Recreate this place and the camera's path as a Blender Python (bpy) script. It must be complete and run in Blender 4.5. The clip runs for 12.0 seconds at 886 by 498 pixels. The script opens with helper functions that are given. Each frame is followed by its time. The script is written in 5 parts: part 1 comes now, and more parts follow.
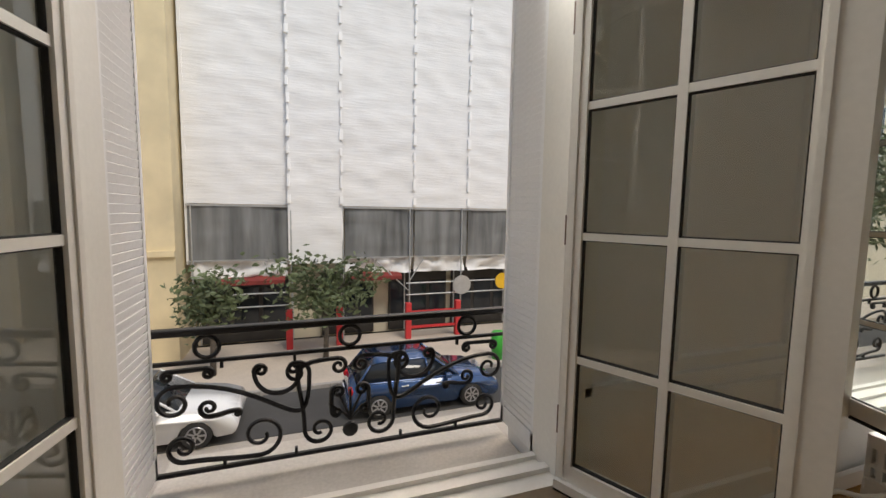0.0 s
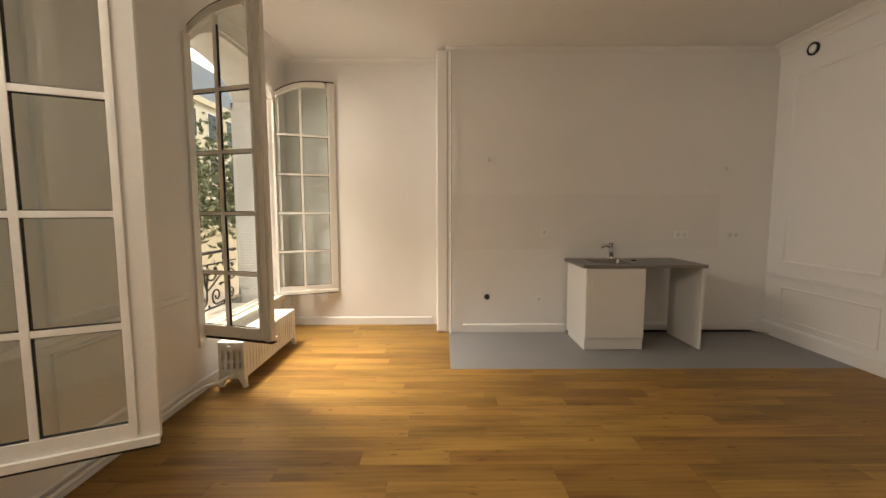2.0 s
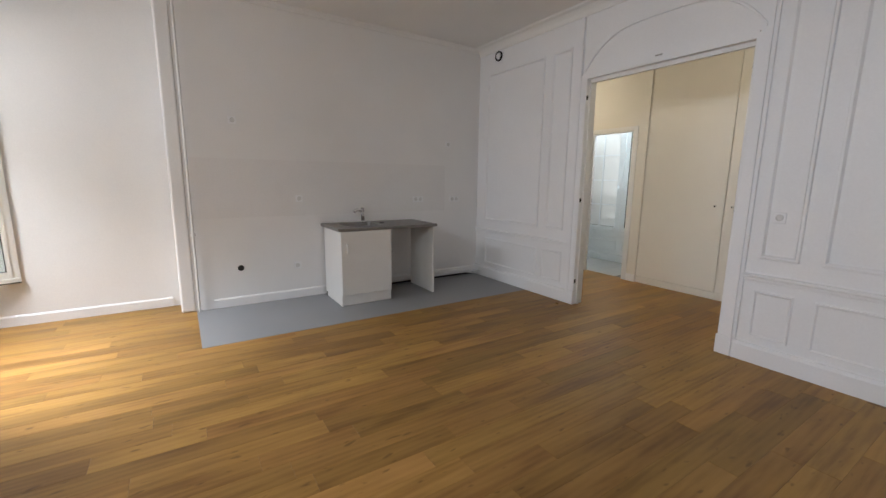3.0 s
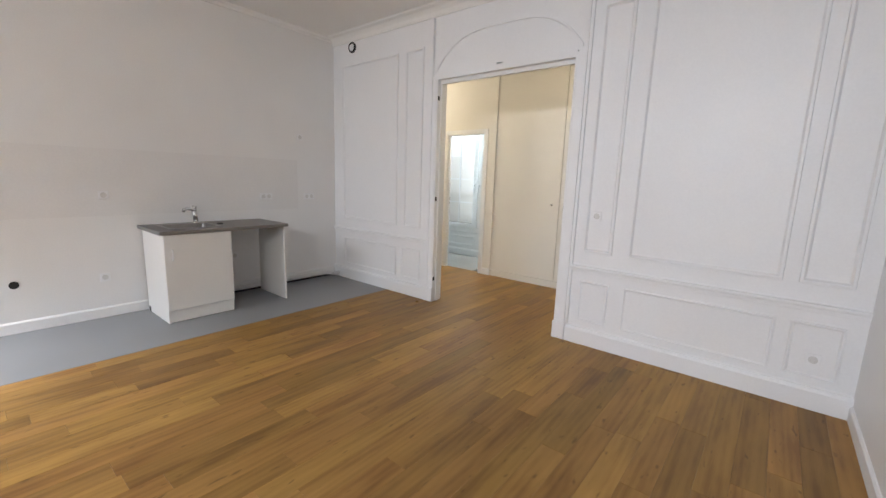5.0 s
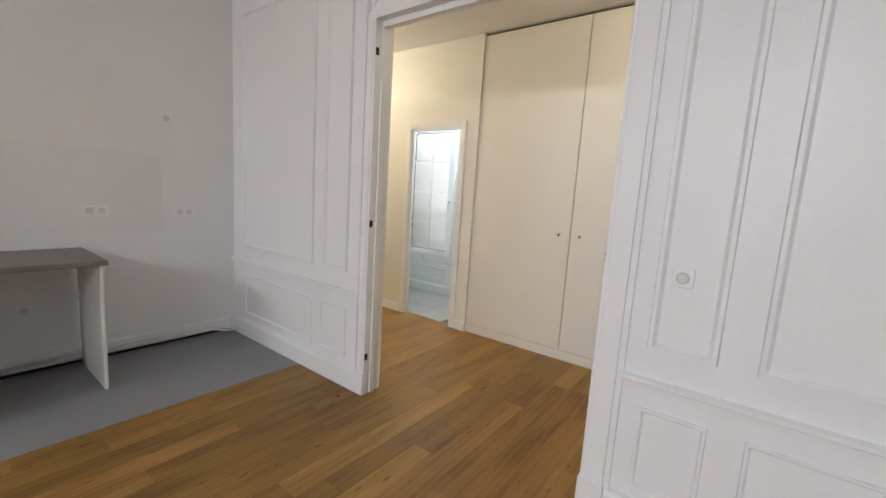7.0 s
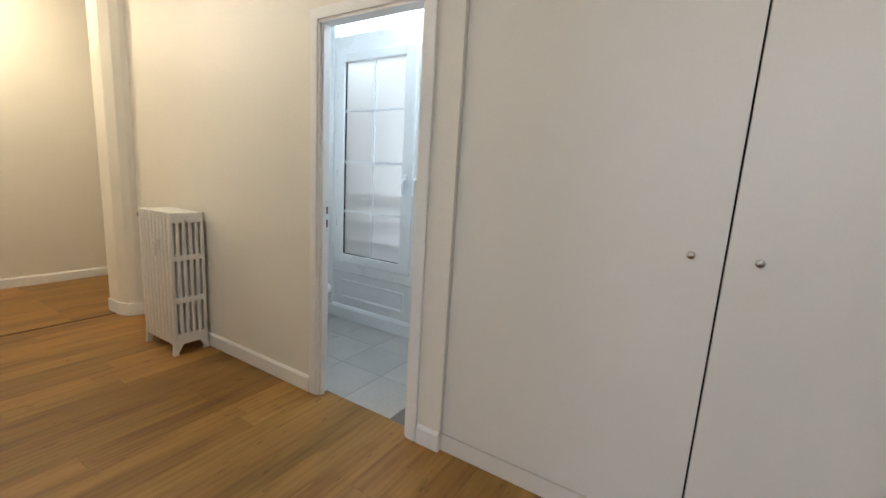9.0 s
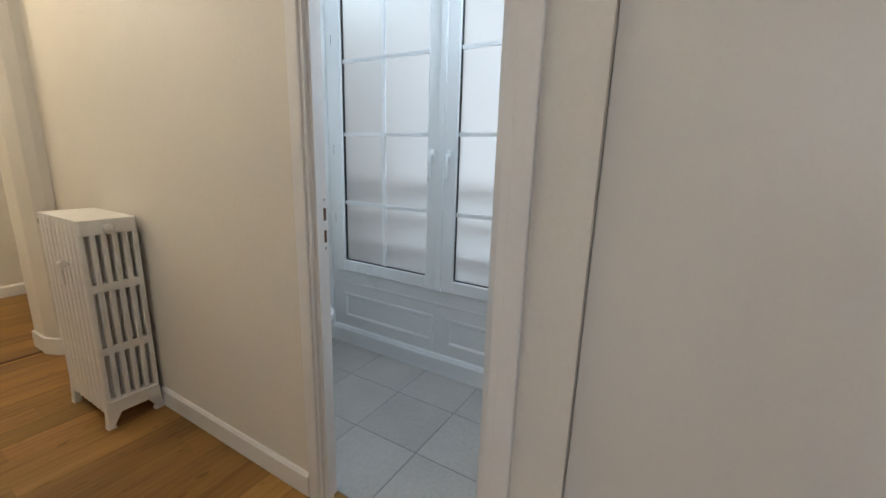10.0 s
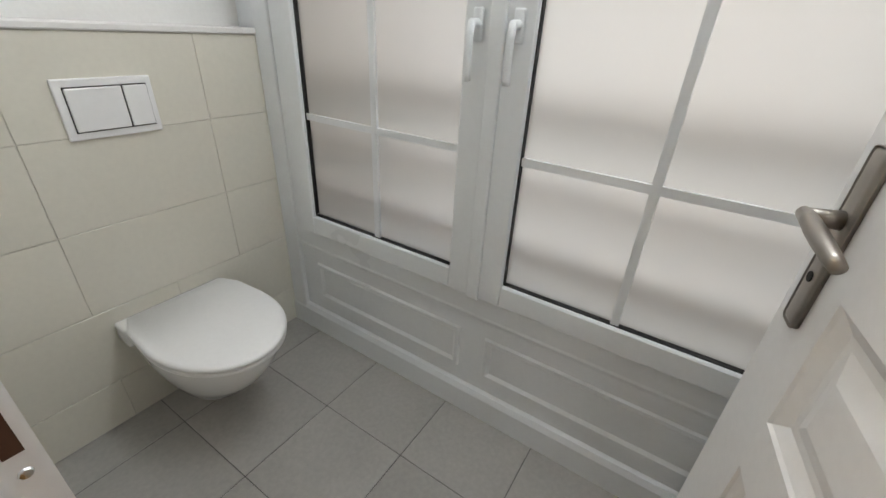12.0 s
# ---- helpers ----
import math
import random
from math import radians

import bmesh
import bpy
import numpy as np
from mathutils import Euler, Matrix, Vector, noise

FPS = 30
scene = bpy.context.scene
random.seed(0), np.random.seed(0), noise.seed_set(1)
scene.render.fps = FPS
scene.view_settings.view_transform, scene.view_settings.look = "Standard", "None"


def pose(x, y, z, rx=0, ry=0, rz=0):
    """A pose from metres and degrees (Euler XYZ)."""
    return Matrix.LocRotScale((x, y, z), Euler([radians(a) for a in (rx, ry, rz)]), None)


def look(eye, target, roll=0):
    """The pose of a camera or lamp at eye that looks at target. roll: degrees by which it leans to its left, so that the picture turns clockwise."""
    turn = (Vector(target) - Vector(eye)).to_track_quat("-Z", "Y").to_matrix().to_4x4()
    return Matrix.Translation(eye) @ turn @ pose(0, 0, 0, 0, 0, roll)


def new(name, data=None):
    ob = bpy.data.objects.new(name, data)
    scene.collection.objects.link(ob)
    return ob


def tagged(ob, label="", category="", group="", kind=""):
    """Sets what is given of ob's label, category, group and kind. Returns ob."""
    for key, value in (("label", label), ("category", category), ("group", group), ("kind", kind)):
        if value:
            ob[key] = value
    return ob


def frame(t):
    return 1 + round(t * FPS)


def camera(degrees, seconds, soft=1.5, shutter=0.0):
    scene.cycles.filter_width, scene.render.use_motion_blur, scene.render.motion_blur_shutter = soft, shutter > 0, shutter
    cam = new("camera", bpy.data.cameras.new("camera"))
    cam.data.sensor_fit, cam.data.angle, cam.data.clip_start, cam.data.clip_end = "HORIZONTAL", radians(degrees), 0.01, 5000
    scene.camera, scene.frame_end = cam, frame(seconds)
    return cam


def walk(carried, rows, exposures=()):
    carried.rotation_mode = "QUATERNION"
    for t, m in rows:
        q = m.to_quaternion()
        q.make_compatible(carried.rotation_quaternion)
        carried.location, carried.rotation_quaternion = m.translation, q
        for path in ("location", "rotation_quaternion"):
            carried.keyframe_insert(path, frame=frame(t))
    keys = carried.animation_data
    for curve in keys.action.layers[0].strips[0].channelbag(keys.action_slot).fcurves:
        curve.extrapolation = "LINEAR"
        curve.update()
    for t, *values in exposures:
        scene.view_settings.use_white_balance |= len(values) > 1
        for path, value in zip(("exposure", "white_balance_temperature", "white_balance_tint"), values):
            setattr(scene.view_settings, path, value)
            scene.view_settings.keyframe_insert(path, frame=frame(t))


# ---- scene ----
cam = camera(94.9, 12.0)
PATH = [
    (0, (0.278, 0.234, 1.466), (0.929, 2.116, 1.282), 0.9),
    (0.5, (0.203, -0.012, 1.412), (1.402, 1.586, 1.316), 1.1),
    (1, (0.134, -0.21, 1.408), (1.864, 0.789, 1.318), 0.1),
    (1.5, (-0.006, -0.362, 1.397), (1.93, 0.115, 1.243), -0.2),
    (2, (-0.14, -0.382, 1.387), (1.852, -0.386, 1.21), -0.1),
    (2.5, (-0.262, -0.359, 1.389), (1.625, -0.971, 1.133), -0.5),
    (3, (-0.356, -0.403, 1.398), (1.302, -1.47, 1.062), 0.7),
    (3.5, (-0.395, -0.393, 1.318), (1.023, -1.764, 0.987), 1.0),
    (5.5, (-0.304, -0.896, 1.439), (0.93, -2.436, 1.116), 2.4),
    (6, (-0.001, -1.307, 1.43), (1.216, -2.869, 1.152), 3.3),
    (6.5, (0.319, -1.785, 1.419), (1.487, -3.384, 1.137), 2.5),
    (7, (0.631, -2.278, 1.422), (1.826, -3.859, 1.151), 3.6),
    (7.5, (0.987, -2.778, 1.408), (2.114, -4.407, 1.133), 2.9),
    (9.5, (2.352, -4.532, 1.315), (3.364, -6.214, 0.932), 2.8),
    (10, (2.735, -4.836, 1.317), (3.73, -6.511, 0.867), 1.7),
    (10.5, (3.033, -5.17, 1.324), (4.072, -6.798, 0.807), 2.2),
    (11, (3.3, -5.492, 1.299), (4.192, -7.176, 0.694), 3.2),
    (11.5, (3.399, -5.716, 1.289), (4.346, -7.263, 0.447), 3.5),
    (12, (3.424, -5.794, 1.292), (4.354, -7.29, 0.345), 3.1),
]
walk(cam, [(t, look(eye, target, roll)) for t, eye, target, roll in PATH], exposures=[
    (0.0, 0.95, 7200, 10), (0.5, 0.85, 8000, 10), (1.0, 0.85, 10200, 12), (1.5, 1.5, 12000, 14), (2.0, 1.85, 9000, 13), (2.5, 1.92, 6600, 12), (3.0, 2.08, 6250, 10), (3.5, 2.38, 6150, 10),
    (5.5, 2.64, 6250, 10), (6.5, 2.6, 6300, 10), (7.5, 2.46, 6250, 10), (9.5, 2.06, 5700, 11), (10.0, 1.92, 5750, 12), (10.5, 1.84, 7000, 12), (11.0, 1.74, 6850, 14), (12.0, 1.88, 6900, 17)])

# ---- light of the place ----
world = bpy.data.worlds.new("overcast_sky")
scene.world = world
world.use_nodes = True
_wt = world.node_tree
_sky = _wt.nodes.new("ShaderNodeTexSky")
_sky.sky_type = "NISHITA"
_sky.sun_disc = False
_sky.sun_elevation = radians(48)
_sky.sun_rotation = radians(30)
_sky.dust_density = 4.0
_bg = _wt.nodes["Background"]
_bg.inputs["Strength"].default_value = 0.15
_wt.links.new(_sky.outputs["Color"], _bg.inputs["Color"])
sun_data = bpy.data.lights.new("sun", "SUN")
sun_data.energy, sun_data.angle, sun_data.color = 1.2, radians(25), (1.0, 0.96, 0.9)
sun = new("sun", sun_data)
sun.matrix_world = look((6, 0, 20), (0, 14, 0))


def lamp(name, kind, energy, colour, m, size=0.1, size_y=None, spread=180):
    data = bpy.data.lights.new(name, kind)
    data.energy, data.color = energy, colour
    if kind == "AREA":
        data.shape, data.size, data.size_y = "RECTANGLE", size, size_y or size
        data.spread = radians(spread)
    else:
        data.shadow_soft_size = size
    ob = new(name, data)
    ob.matrix_world = m
    return ob


# lamps added under the two street windows' heads, standing in for sky light
for _x, _e, _t, _w, _s in ((0.47, 9.0, 62, 1.4, 128), (3.72, 3.4, 58, 1.3, 130), (3.60, 8.5, 22, 1.1, 72)):
    lamp("window_skylight", "AREA", _e, (0.93, 0.96, 1.0), pose(_x, 1.76, 2.66, _t, 0, 180), _w, 0.34, _s)
# lamps added for courtyard daylight behind the toilet's panes and at its transom
lamp("courtyard_daylight", "AREA", 3.4, (0.93, 0.98, 0.98), pose(3.50, -7.45, 1.6, 88, 0, 0), 1.4, 2.2)
lamp("transom_daylight", "AREA", 6.6, (0.84, 0.96, 1.0), pose(3.9, -6.785, 2.63, 32, 0, -18), 1.6, 0.3)
# warm bulbs of hall and far room
lamp("hall_bulb", "POINT", 3.7, (1.0, 0.87, 0.64), pose(4.5, -4.85, 2.75), 0.06)
# unseen second hall lamp, added to brighten the closet fronts
lamp("hall_bulb_west", "POINT", 2.0, (1.0, 0.87, 0.64), pose(1.2, -4.8, 2.75), 0.06)
lamp("far_room_bulb", "POINT", 9, (1.0, 0.78, 0.48), pose(7.0, -4.9, 2.7), 0.06)


# ---- materials ----
def material(name, colour, rough=0.5, metal=0.0, scale=6.0, vary=0.08, bump=0.15, fine=60.0, spec=0.5, coat=0.0, stretch=None, per_object=0.0, bump_dist=0.004, dark=None):
    """Principled surface with mottling at two scales and a fine relief, in metres of the object."""
    mat = bpy.data.materials.new(name)
    mat.use_nodes = True
    n, l = mat.node_tree.nodes, mat.node_tree.links
    b = n["Principled BSDF"]
    b.inputs["Roughness"].default_value, b.inputs["Metallic"].default_value = rough, metal
    b.inputs["Specular IOR Level"].default_value, b.inputs["Coat Weight"].default_value = spec, coat
    co = n.new("ShaderNodeTexCoord")
    src = co.outputs["Object"]
    if stretch:
        mp = n.new("ShaderNodeMapping")
        mp.inputs["Scale"].default_value = stretch
        l.new(src, mp.inputs["Vector"])
        src = mp.outputs["Vector"]
    if per_object:
        oi = n.new("ShaderNodeObjectInfo")
        sh = n.new("ShaderNodeVectorMath")
        sh.operation = "MULTIPLY_ADD"
        sh.inputs[1].default_value = (37.0, 91.0, 53.0)
        l.new(oi.outputs["Random"], sh.inputs[0])
        l.new(src, sh.inputs[2])
        src = sh.outputs[0]
    big = n.new("ShaderNodeTexNoise")
    big.inputs["Scale"].default_value, big.inputs["Detail"].default_value = scale, 3
    small = n.new("ShaderNodeTexNoise")
    small.inputs["Scale"].default_value, small.inputs["Detail"].default_value = fine, 4
    l.new(src, big.inputs["Vector"])
    l.new(src, small.inputs["Vector"])
    add = n.new("ShaderNodeMath")
    add.operation = "MULTIPLY_ADD"
    add.inputs[1].default_value = 0.45
    l.new(small.outputs["Fac"], add.inputs[0])
    half = n.new("ShaderNodeMath")
    half.operation = "MULTIPLY"
    half.inputs[1].default_value = 0.55
    l.new(big.outputs["Fac"], half.inputs[0])
    l.new(half.outputs[0], add.inputs[2])
    ramp = n.new("ShaderNodeValToRGB")
    ramp.color_ramp.elements[0].position, ramp.color_ramp.elements[1].position = 0.3, 0.7
    low = dark or tuple(c * (1 - 1.6 * vary) for c in colour)
    high = tuple(min(1, c * (1 + vary)) for c in colour)
    ramp.color_ramp.elements[0].color, ramp.color_ramp.elements[1].color = (*low, 1), (*high, 1)
    l.new(add.outputs[0], ramp.inputs["Fac"])
    out = ramp.outputs["Color"]
    if per_object:
        hsv = n.new("ShaderNodeHueSaturation")
        mr = n.new("ShaderNodeMapRange")
        mr.inputs["To Min"].default_value, mr.inputs["To Max"].default_value = 1 - per_object, 1 + per_object
        l.new(oi.outputs["Random"], mr.inputs["Value"])
        l.new(mr.outputs[0], hsv.inputs["Value"])
        l.new(out, hsv.inputs["Color"])
        out = hsv.outputs["Color"]
    l.new(out, b.inputs["Base Color"])
    rr = n.new("ShaderNodeMapRange")
    rr.inputs["To Min"].default_value, rr.inputs["To Max"].default_value = max(0.02, rough - 0.07), min(1, rough + 0.07)
    l.new(big.outputs["Fac"], rr.inputs["Value"])
    l.new(rr.outputs[0], b.inputs["Roughness"])
    if bump:
        bp = n.new("ShaderNodeBump")
        bp.inputs["Strength"].default_value, bp.inputs["Distance"].default_value = bump, bump_dist
        l.new(add.outputs[0], bp.inputs["Height"])
        l.new(bp.outputs["Normal"], b.inputs["Normal"])
    return mat


M_WALL = material("white_wall_paint", (0.84, 0.83, 0.82), 0.6, scale=1.2, vary=0.03, bump=0.12, fine=90)
M_PANEL = material("white_satin_paint", (0.84, 0.84, 0.85), 0.42, scale=1.5, vary=0.025, bump=0.08, fine=70)
M_CEIL = material("ceiling_paint", (0.83, 0.82, 0.80), 0.75, scale=0.9, vary=0.03, bump=0.1, fine=60)
M_BAND = material("grey_white_splash_paint", (0.80, 0.787, 0.777), 0.5, scale=2, vary=0.03, bump=0.08)
M_CREAM = material("cream_hall_paint", (0.80, 0.77, 0.71), 0.55, scale=1.1, vary=0.03, bump=0.1, fine=80)
M_CLOSET = material("cream_melamine", (0.80, 0.77, 0.71), 0.38, scale=2, vary=0.02, bump=0.03, fine=120)
M_FRAME = material("gloss_white_joinery", (0.80, 0.78, 0.73), 0.32, scale=3, vary=0.04, bump=0.1, fine=50)
M_UPVC = material("white_upvc", (0.82, 0.85, 0.88), 0.3, scale=3, vary=0.02, bump=0.03)
M_SHUTTER = material("white_metal_shutter", (0.87, 0.87, 0.87), 0.45, scale=4, vary=0.05, bump=0.06)
M_IRON = material("black_wrought_iron", (0.012, 0.012, 0.013), 0.45, 0.3, scale=12, vary=0.3, bump=0.2)
M_STONE = material("pale_sill_stone", (0.58, 0.55, 0.50), 0.8, scale=3, vary=0.12, bump=0.3)
M_VINYL = material("grey_vinyl", (0.255, 0.258, 0.265), 0.5, scale=2.5, vary=0.05, bump=0.05, fine=160)


def oak_material(name):
    """Oiled oak: fine pores along the board, arched figure in some boards, a few dark flecks, board by board tone."""
    mat = bpy.data.materials.new(name)
    mat.use_nodes = True
    n, l = mat.node_tree.nodes, mat.node_tree.links
    b = n["Principled BSDF"]
    b.inputs["Specular IOR Level"].default_value = 0.28

    def node(kind, **values):
        q = n.new(kind)
        for k, v in values.items():
            q.inputs[k.replace("_", " ")].default_value = v
        return q

    def mapped(scale):
        q = node("ShaderNodeMapping", Scale=scale)
        l.new(shift.outputs[0], q.inputs["Vector"])
        return q.outputs["Vector"]

    def maths(op, a, c, d=0.0):
        q = n.new("ShaderNodeMath")
        q.operation = op
        for sock, v in zip(q.inputs, (a, c, d)):
            if isinstance(v, (int, float)):
                sock.default_value = v
            else:
                l.new(v, sock)
        return q.outputs[0]

    co, oi, shift = n.new("ShaderNodeTexCoord"), n.new("ShaderNodeObjectInfo"), n.new("ShaderNodeVectorMath")
    shift.operation = "MULTIPLY_ADD"
    shift.inputs[1].default_value = (37.0, 91.0, 53.0)
    l.new(oi.outputs["Random"], shift.inputs[0])
    l.new(co.outputs["Object"], shift.inputs[2])
    pores = node("ShaderNodeTexNoise", Scale=1.0, Detail=4.0, Roughness=0.6)
    l.new(mapped((230.0, 9.0, 30.0)), pores.inputs["Vector"])
    cloud = node("ShaderNodeTexNoise", Scale=1.0, Detail=3.0)
    l.new(mapped((11.0, 1.7, 5.0)), cloud.inputs["Vector"])
    rings = node("ShaderNodeTexWave", Scale=1.0, Distortion=7.0, Detail=2.0, Detail_Scale=0.8)
    rings.wave_type, rings.rings_direction = "RINGS", "Z"
    l.new(mapped((8.0, 0.7, 3.0)), rings.inputs["Vector"])
    fleck = node("ShaderNodeTexNoise", Scale=1.0, Detail=1.0)
    l.new(mapped((34.0, 10.0, 10.0)), fleck.inputs["Vector"])
    spot = node("ShaderNodeMapRange", From_Min=0.69, From_Max=0.78)
    l.new(fleck.outputs["Fac"], spot.inputs["Value"])
    mix = maths("MULTIPLY_ADD", pores.outputs["Fac"], 0.16, maths("MULTIPLY_ADD", rings.outputs["Fac"], 0.07, maths("MULTIPLY", cloud.outputs["Fac"], 0.76)))
    ramp = n.new("ShaderNodeValToRGB")
    e = ramp.color_ramp.elements
    e[0].position, e[0].color = 0.33, (0.195, 0.098, 0.025, 1)
    e[1].position, e[1].color = 0.70, (0.362, 0.203, 0.057, 1)
    mid = e.new(0.5)
    mid.color = (0.290, 0.160, 0.042, 1)
    l.new(mix, ramp.inputs["Fac"])
    tone = node("ShaderNodeMapRange", To_Min=0.77, To_Max=1.21)
    l.new(oi.outputs["Random"], tone.inputs["Value"])
    odd = maths("FRACT", maths("MULTIPLY", oi.outputs["Random"], 17.3), 0.0)
    hue = node("ShaderNodeMapRange", To_Min=0.494, To_Max=0.503)
    l.new(odd, hue.inputs["Value"])
    hsv = n.new("ShaderNodeHueSaturation")
    l.new(hue.outputs[0], hsv.inputs["Hue"])
    l.new(tone.outputs[0], hsv.inputs["Value"])
    l.new(ramp.outputs["Color"], hsv.inputs["Color"])
    dark = n.new("ShaderNodeMix")
    dark.data_type = "RGBA"
    l.new(maths("MULTIPLY", spot.outputs[0], 0.55), dark.inputs["Factor"])
    l.new(hsv.outputs["Color"], dark.inputs[6])
    dark.inputs[7].default_value = (0.075, 0.036, 0.014, 1)
    l.new(dark.outputs[2], b.inputs["Base Color"])
    rough = node("ShaderNodeMapRange", To_Min=0.36, To_Max=0.56)
    l.new(cloud.outputs["Fac"], rough.inputs["Value"])
    l.new(rough.outputs[0], b.inputs["Roughness"])
    bump = node("ShaderNodeBump", Strength=0.12, Distance=0.0012)
    l.new(pores.outputs["Fac"], bump.inputs["Height"])
    l.new(bump.outputs["Normal"], b.inputs["Normal"])
    return mat


M_OAK = oak_material("oiled_oak")
M_SUB = material("dark_floor_bed", (0.06, 0.04, 0.025), 0.9)
M_TILE = material("grey_floor_tile", (0.42, 0.405, 0.385), 0.32, scale=3, vary=0.10, bump=0.06, per_object=0.05)
M_GROUT = material("grey_grout", (0.17, 0.165, 0.16), 0.9)
M_WTILE = material("cream_wall_tile", (0.76, 0.73, 0.65), 0.25, scale=2, vary=0.03, bump=0.03, per_object=0.02)
M_WGROUT = material("cream_grout", (0.72, 0.69, 0.615), 0.85)
M_CERAMIC = material("white_ceramic", (0.86, 0.86, 0.86), 0.12, scale=3, vary=0.01, bump=0.0, coat=0.4)
M_PLASTIC = material("white_plastic", (0.86, 0.86, 0.87), 0.35, scale=5, vary=0.02, bump=0.02)
M_KITCHEN = material("white_melamine", (0.80, 0.79, 0.77), 0.38, scale=3, vary=0.02, bump=0.03)
M_TOP = material("grey_laminate", (0.20, 0.185, 0.175), 0.45, scale=8, vary=0.15, bump=0.05, fine=200)
M_STEEL = material("brushed_steel", (0.66, 0.66, 0.66), 0.2, 1.0, scale=10, vary=0.06, bump=0.04, fine=200)
M_SINK = material("dark_steel_sink", (0.30, 0.285, 0.27), 0.32, 0.8, scale=10, vary=0.08, bump=0.04, fine=200)
M_NICKEL = material("satin_nickel", (0.36, 0.33, 0.30), 0.34, 1.0, scale=10, vary=0.05, bump=0.03)
# near-black of small dark parts, also painted where gaps lie in shade
M_DARK = material("dark_parts_and_gap_shade", (0.015, 0.013, 0.012), 0.8)
M_BROWN = material("rusty_brown_keep", (0.10, 0.045, 0.025), 0.6, 0.2)
M_IRONWHITE = material("white_painted_cast_iron", (0.80, 0.79, 0.76), 0.38, scale=8, vary=0.04, bump=0.2, fine=40)
M_RUBBER = material("black_rubber", (0.02, 0.02, 0.02), 0.7)


def glass_material(name, colour=(0.93, 0.96, 0.95)):
    """Thin pane: mostly clear, with a mirror gloss that grows at a slant."""
    mat = bpy.data.materials.new(name)
    mat.use_nodes = True
    n, l = mat.node_tree.nodes, mat.node_tree.links
    n.remove(n["Principled BSDF"])
    tr, gl, mx, fr = (n.new(k) for k in ("ShaderNodeBsdfTransparent", "ShaderNodeBsdfGlossy", "ShaderNodeMixShader", "ShaderNodeLayerWeight"))
    tr.inputs["Color"].default_value = (*colour, 1)
    gl.inputs["Roughness"].default_value = 0.01
    fr.inputs["Blend"].default_value = 0.5
    pw, ml = n.new("ShaderNodeMath"), n.new("ShaderNodeMath")
    pw.operation, ml.operation = "POWER", "MULTIPLY_ADD"
    pw.inputs[1].default_value, ml.inputs[1].default_value, ml.inputs[2].default_value = 3.8, 0.85, 0.06
    l.new(fr.outputs["Facing"], pw.inputs[0])
    l.new(pw.outputs[0], ml.inputs[0])
    l.new(ml.outputs[0], mx.inputs[0])
    l.new(tr.outputs[0], mx.inputs[1])
    l.new(gl.outputs[0], mx.inputs[2])
    l.new(mx.outputs[0], n["Material Output"].inputs["Surface"])
    return mat


M_GLASS = glass_material("window_glass")


def frosted_material(name):
    mat = bpy.data.materials.new(name)
    mat.use_nodes = True
    n, l = mat.node_tree.nodes, mat.node_tree.links
    n.remove(n["Principled BSDF"])
    tr, gl, mx, no, bp = (n.new(k) for k in ("ShaderNodeBsdfTranslucent", "ShaderNodeBsdfGlossy", "ShaderNodeMixShader", "ShaderNodeTexNoise", "ShaderNodeBump"))
    tr.inputs["Color"].default_value = (0.80, 0.81, 0.80, 1)
    gl.inputs["Roughness"].default_value = 0.25
    no.inputs["Scale"].default_value = 220
    bp.inputs["Strength"].default_value = 0.2
    l.new(no.outputs["Fac"], bp.inputs["Height"])
    l.new(bp.outputs["Normal"], gl.inputs["Normal"])
    mx.inputs[0].default_value = 0.06
    l.new(tr.outputs[0], mx.inputs[1])
    l.new(gl.outputs[0], mx.inputs[2])
    l.new(mx.outputs[0], n["Material Output"].inputs["Surface"])
    return mat


M_FROST = frosted_material("frosted_glass")


# ---- building helpers ----
def box(bm, x0, x1, y0, y1, z0, z1, m=None):
    vs = [bm.verts.new((x, y, z)) for x in (x0, x1) for y in (y0, y1) for z in (z0, z1)]
    if m:
        for v in vs:
            v.co = m @ v.co
    for a in ((0, 1, 3, 2), (4, 6, 7, 5), (0, 4, 5, 1), (2, 3, 7, 6), (0, 2, 6, 4), (1, 5, 7, 3)):
        bm.faces.new([vs[i] for i in a])
    return vs


def boxes(*many):
    bm = bmesh.new()
    for b in many:
        box(bm, *b)
    return bm


def rounded(x0, x1, y0, y1, z0, z1, r=0.004, seg=2):
    bm = boxes((x0, x1, y0, y1, z0, z1))
    bmesh.ops.bevel(bm, geom=bm.edges[:], offset=r, segments=seg, affect="EDGES", profile=0.5)
    return bm


def prism(bm, outline, d0, d1, put):
    """An outline of (u, v) pulled from depth d0 to d1; put(u, v, d) gives the place."""
    a = [bm.verts.new(put(u, v, d0)) for u, v in outline]
    b = [bm.verts.new(put(u, v, d1)) for u, v in outline]
    bm.faces.new(a)
    bm.faces.new(b[::-1])
    for i in range(len(a)):
        j = (i + 1) % len(a)
        bm.faces.new((a[j], a[i], b[i], b[j]))
    return bm


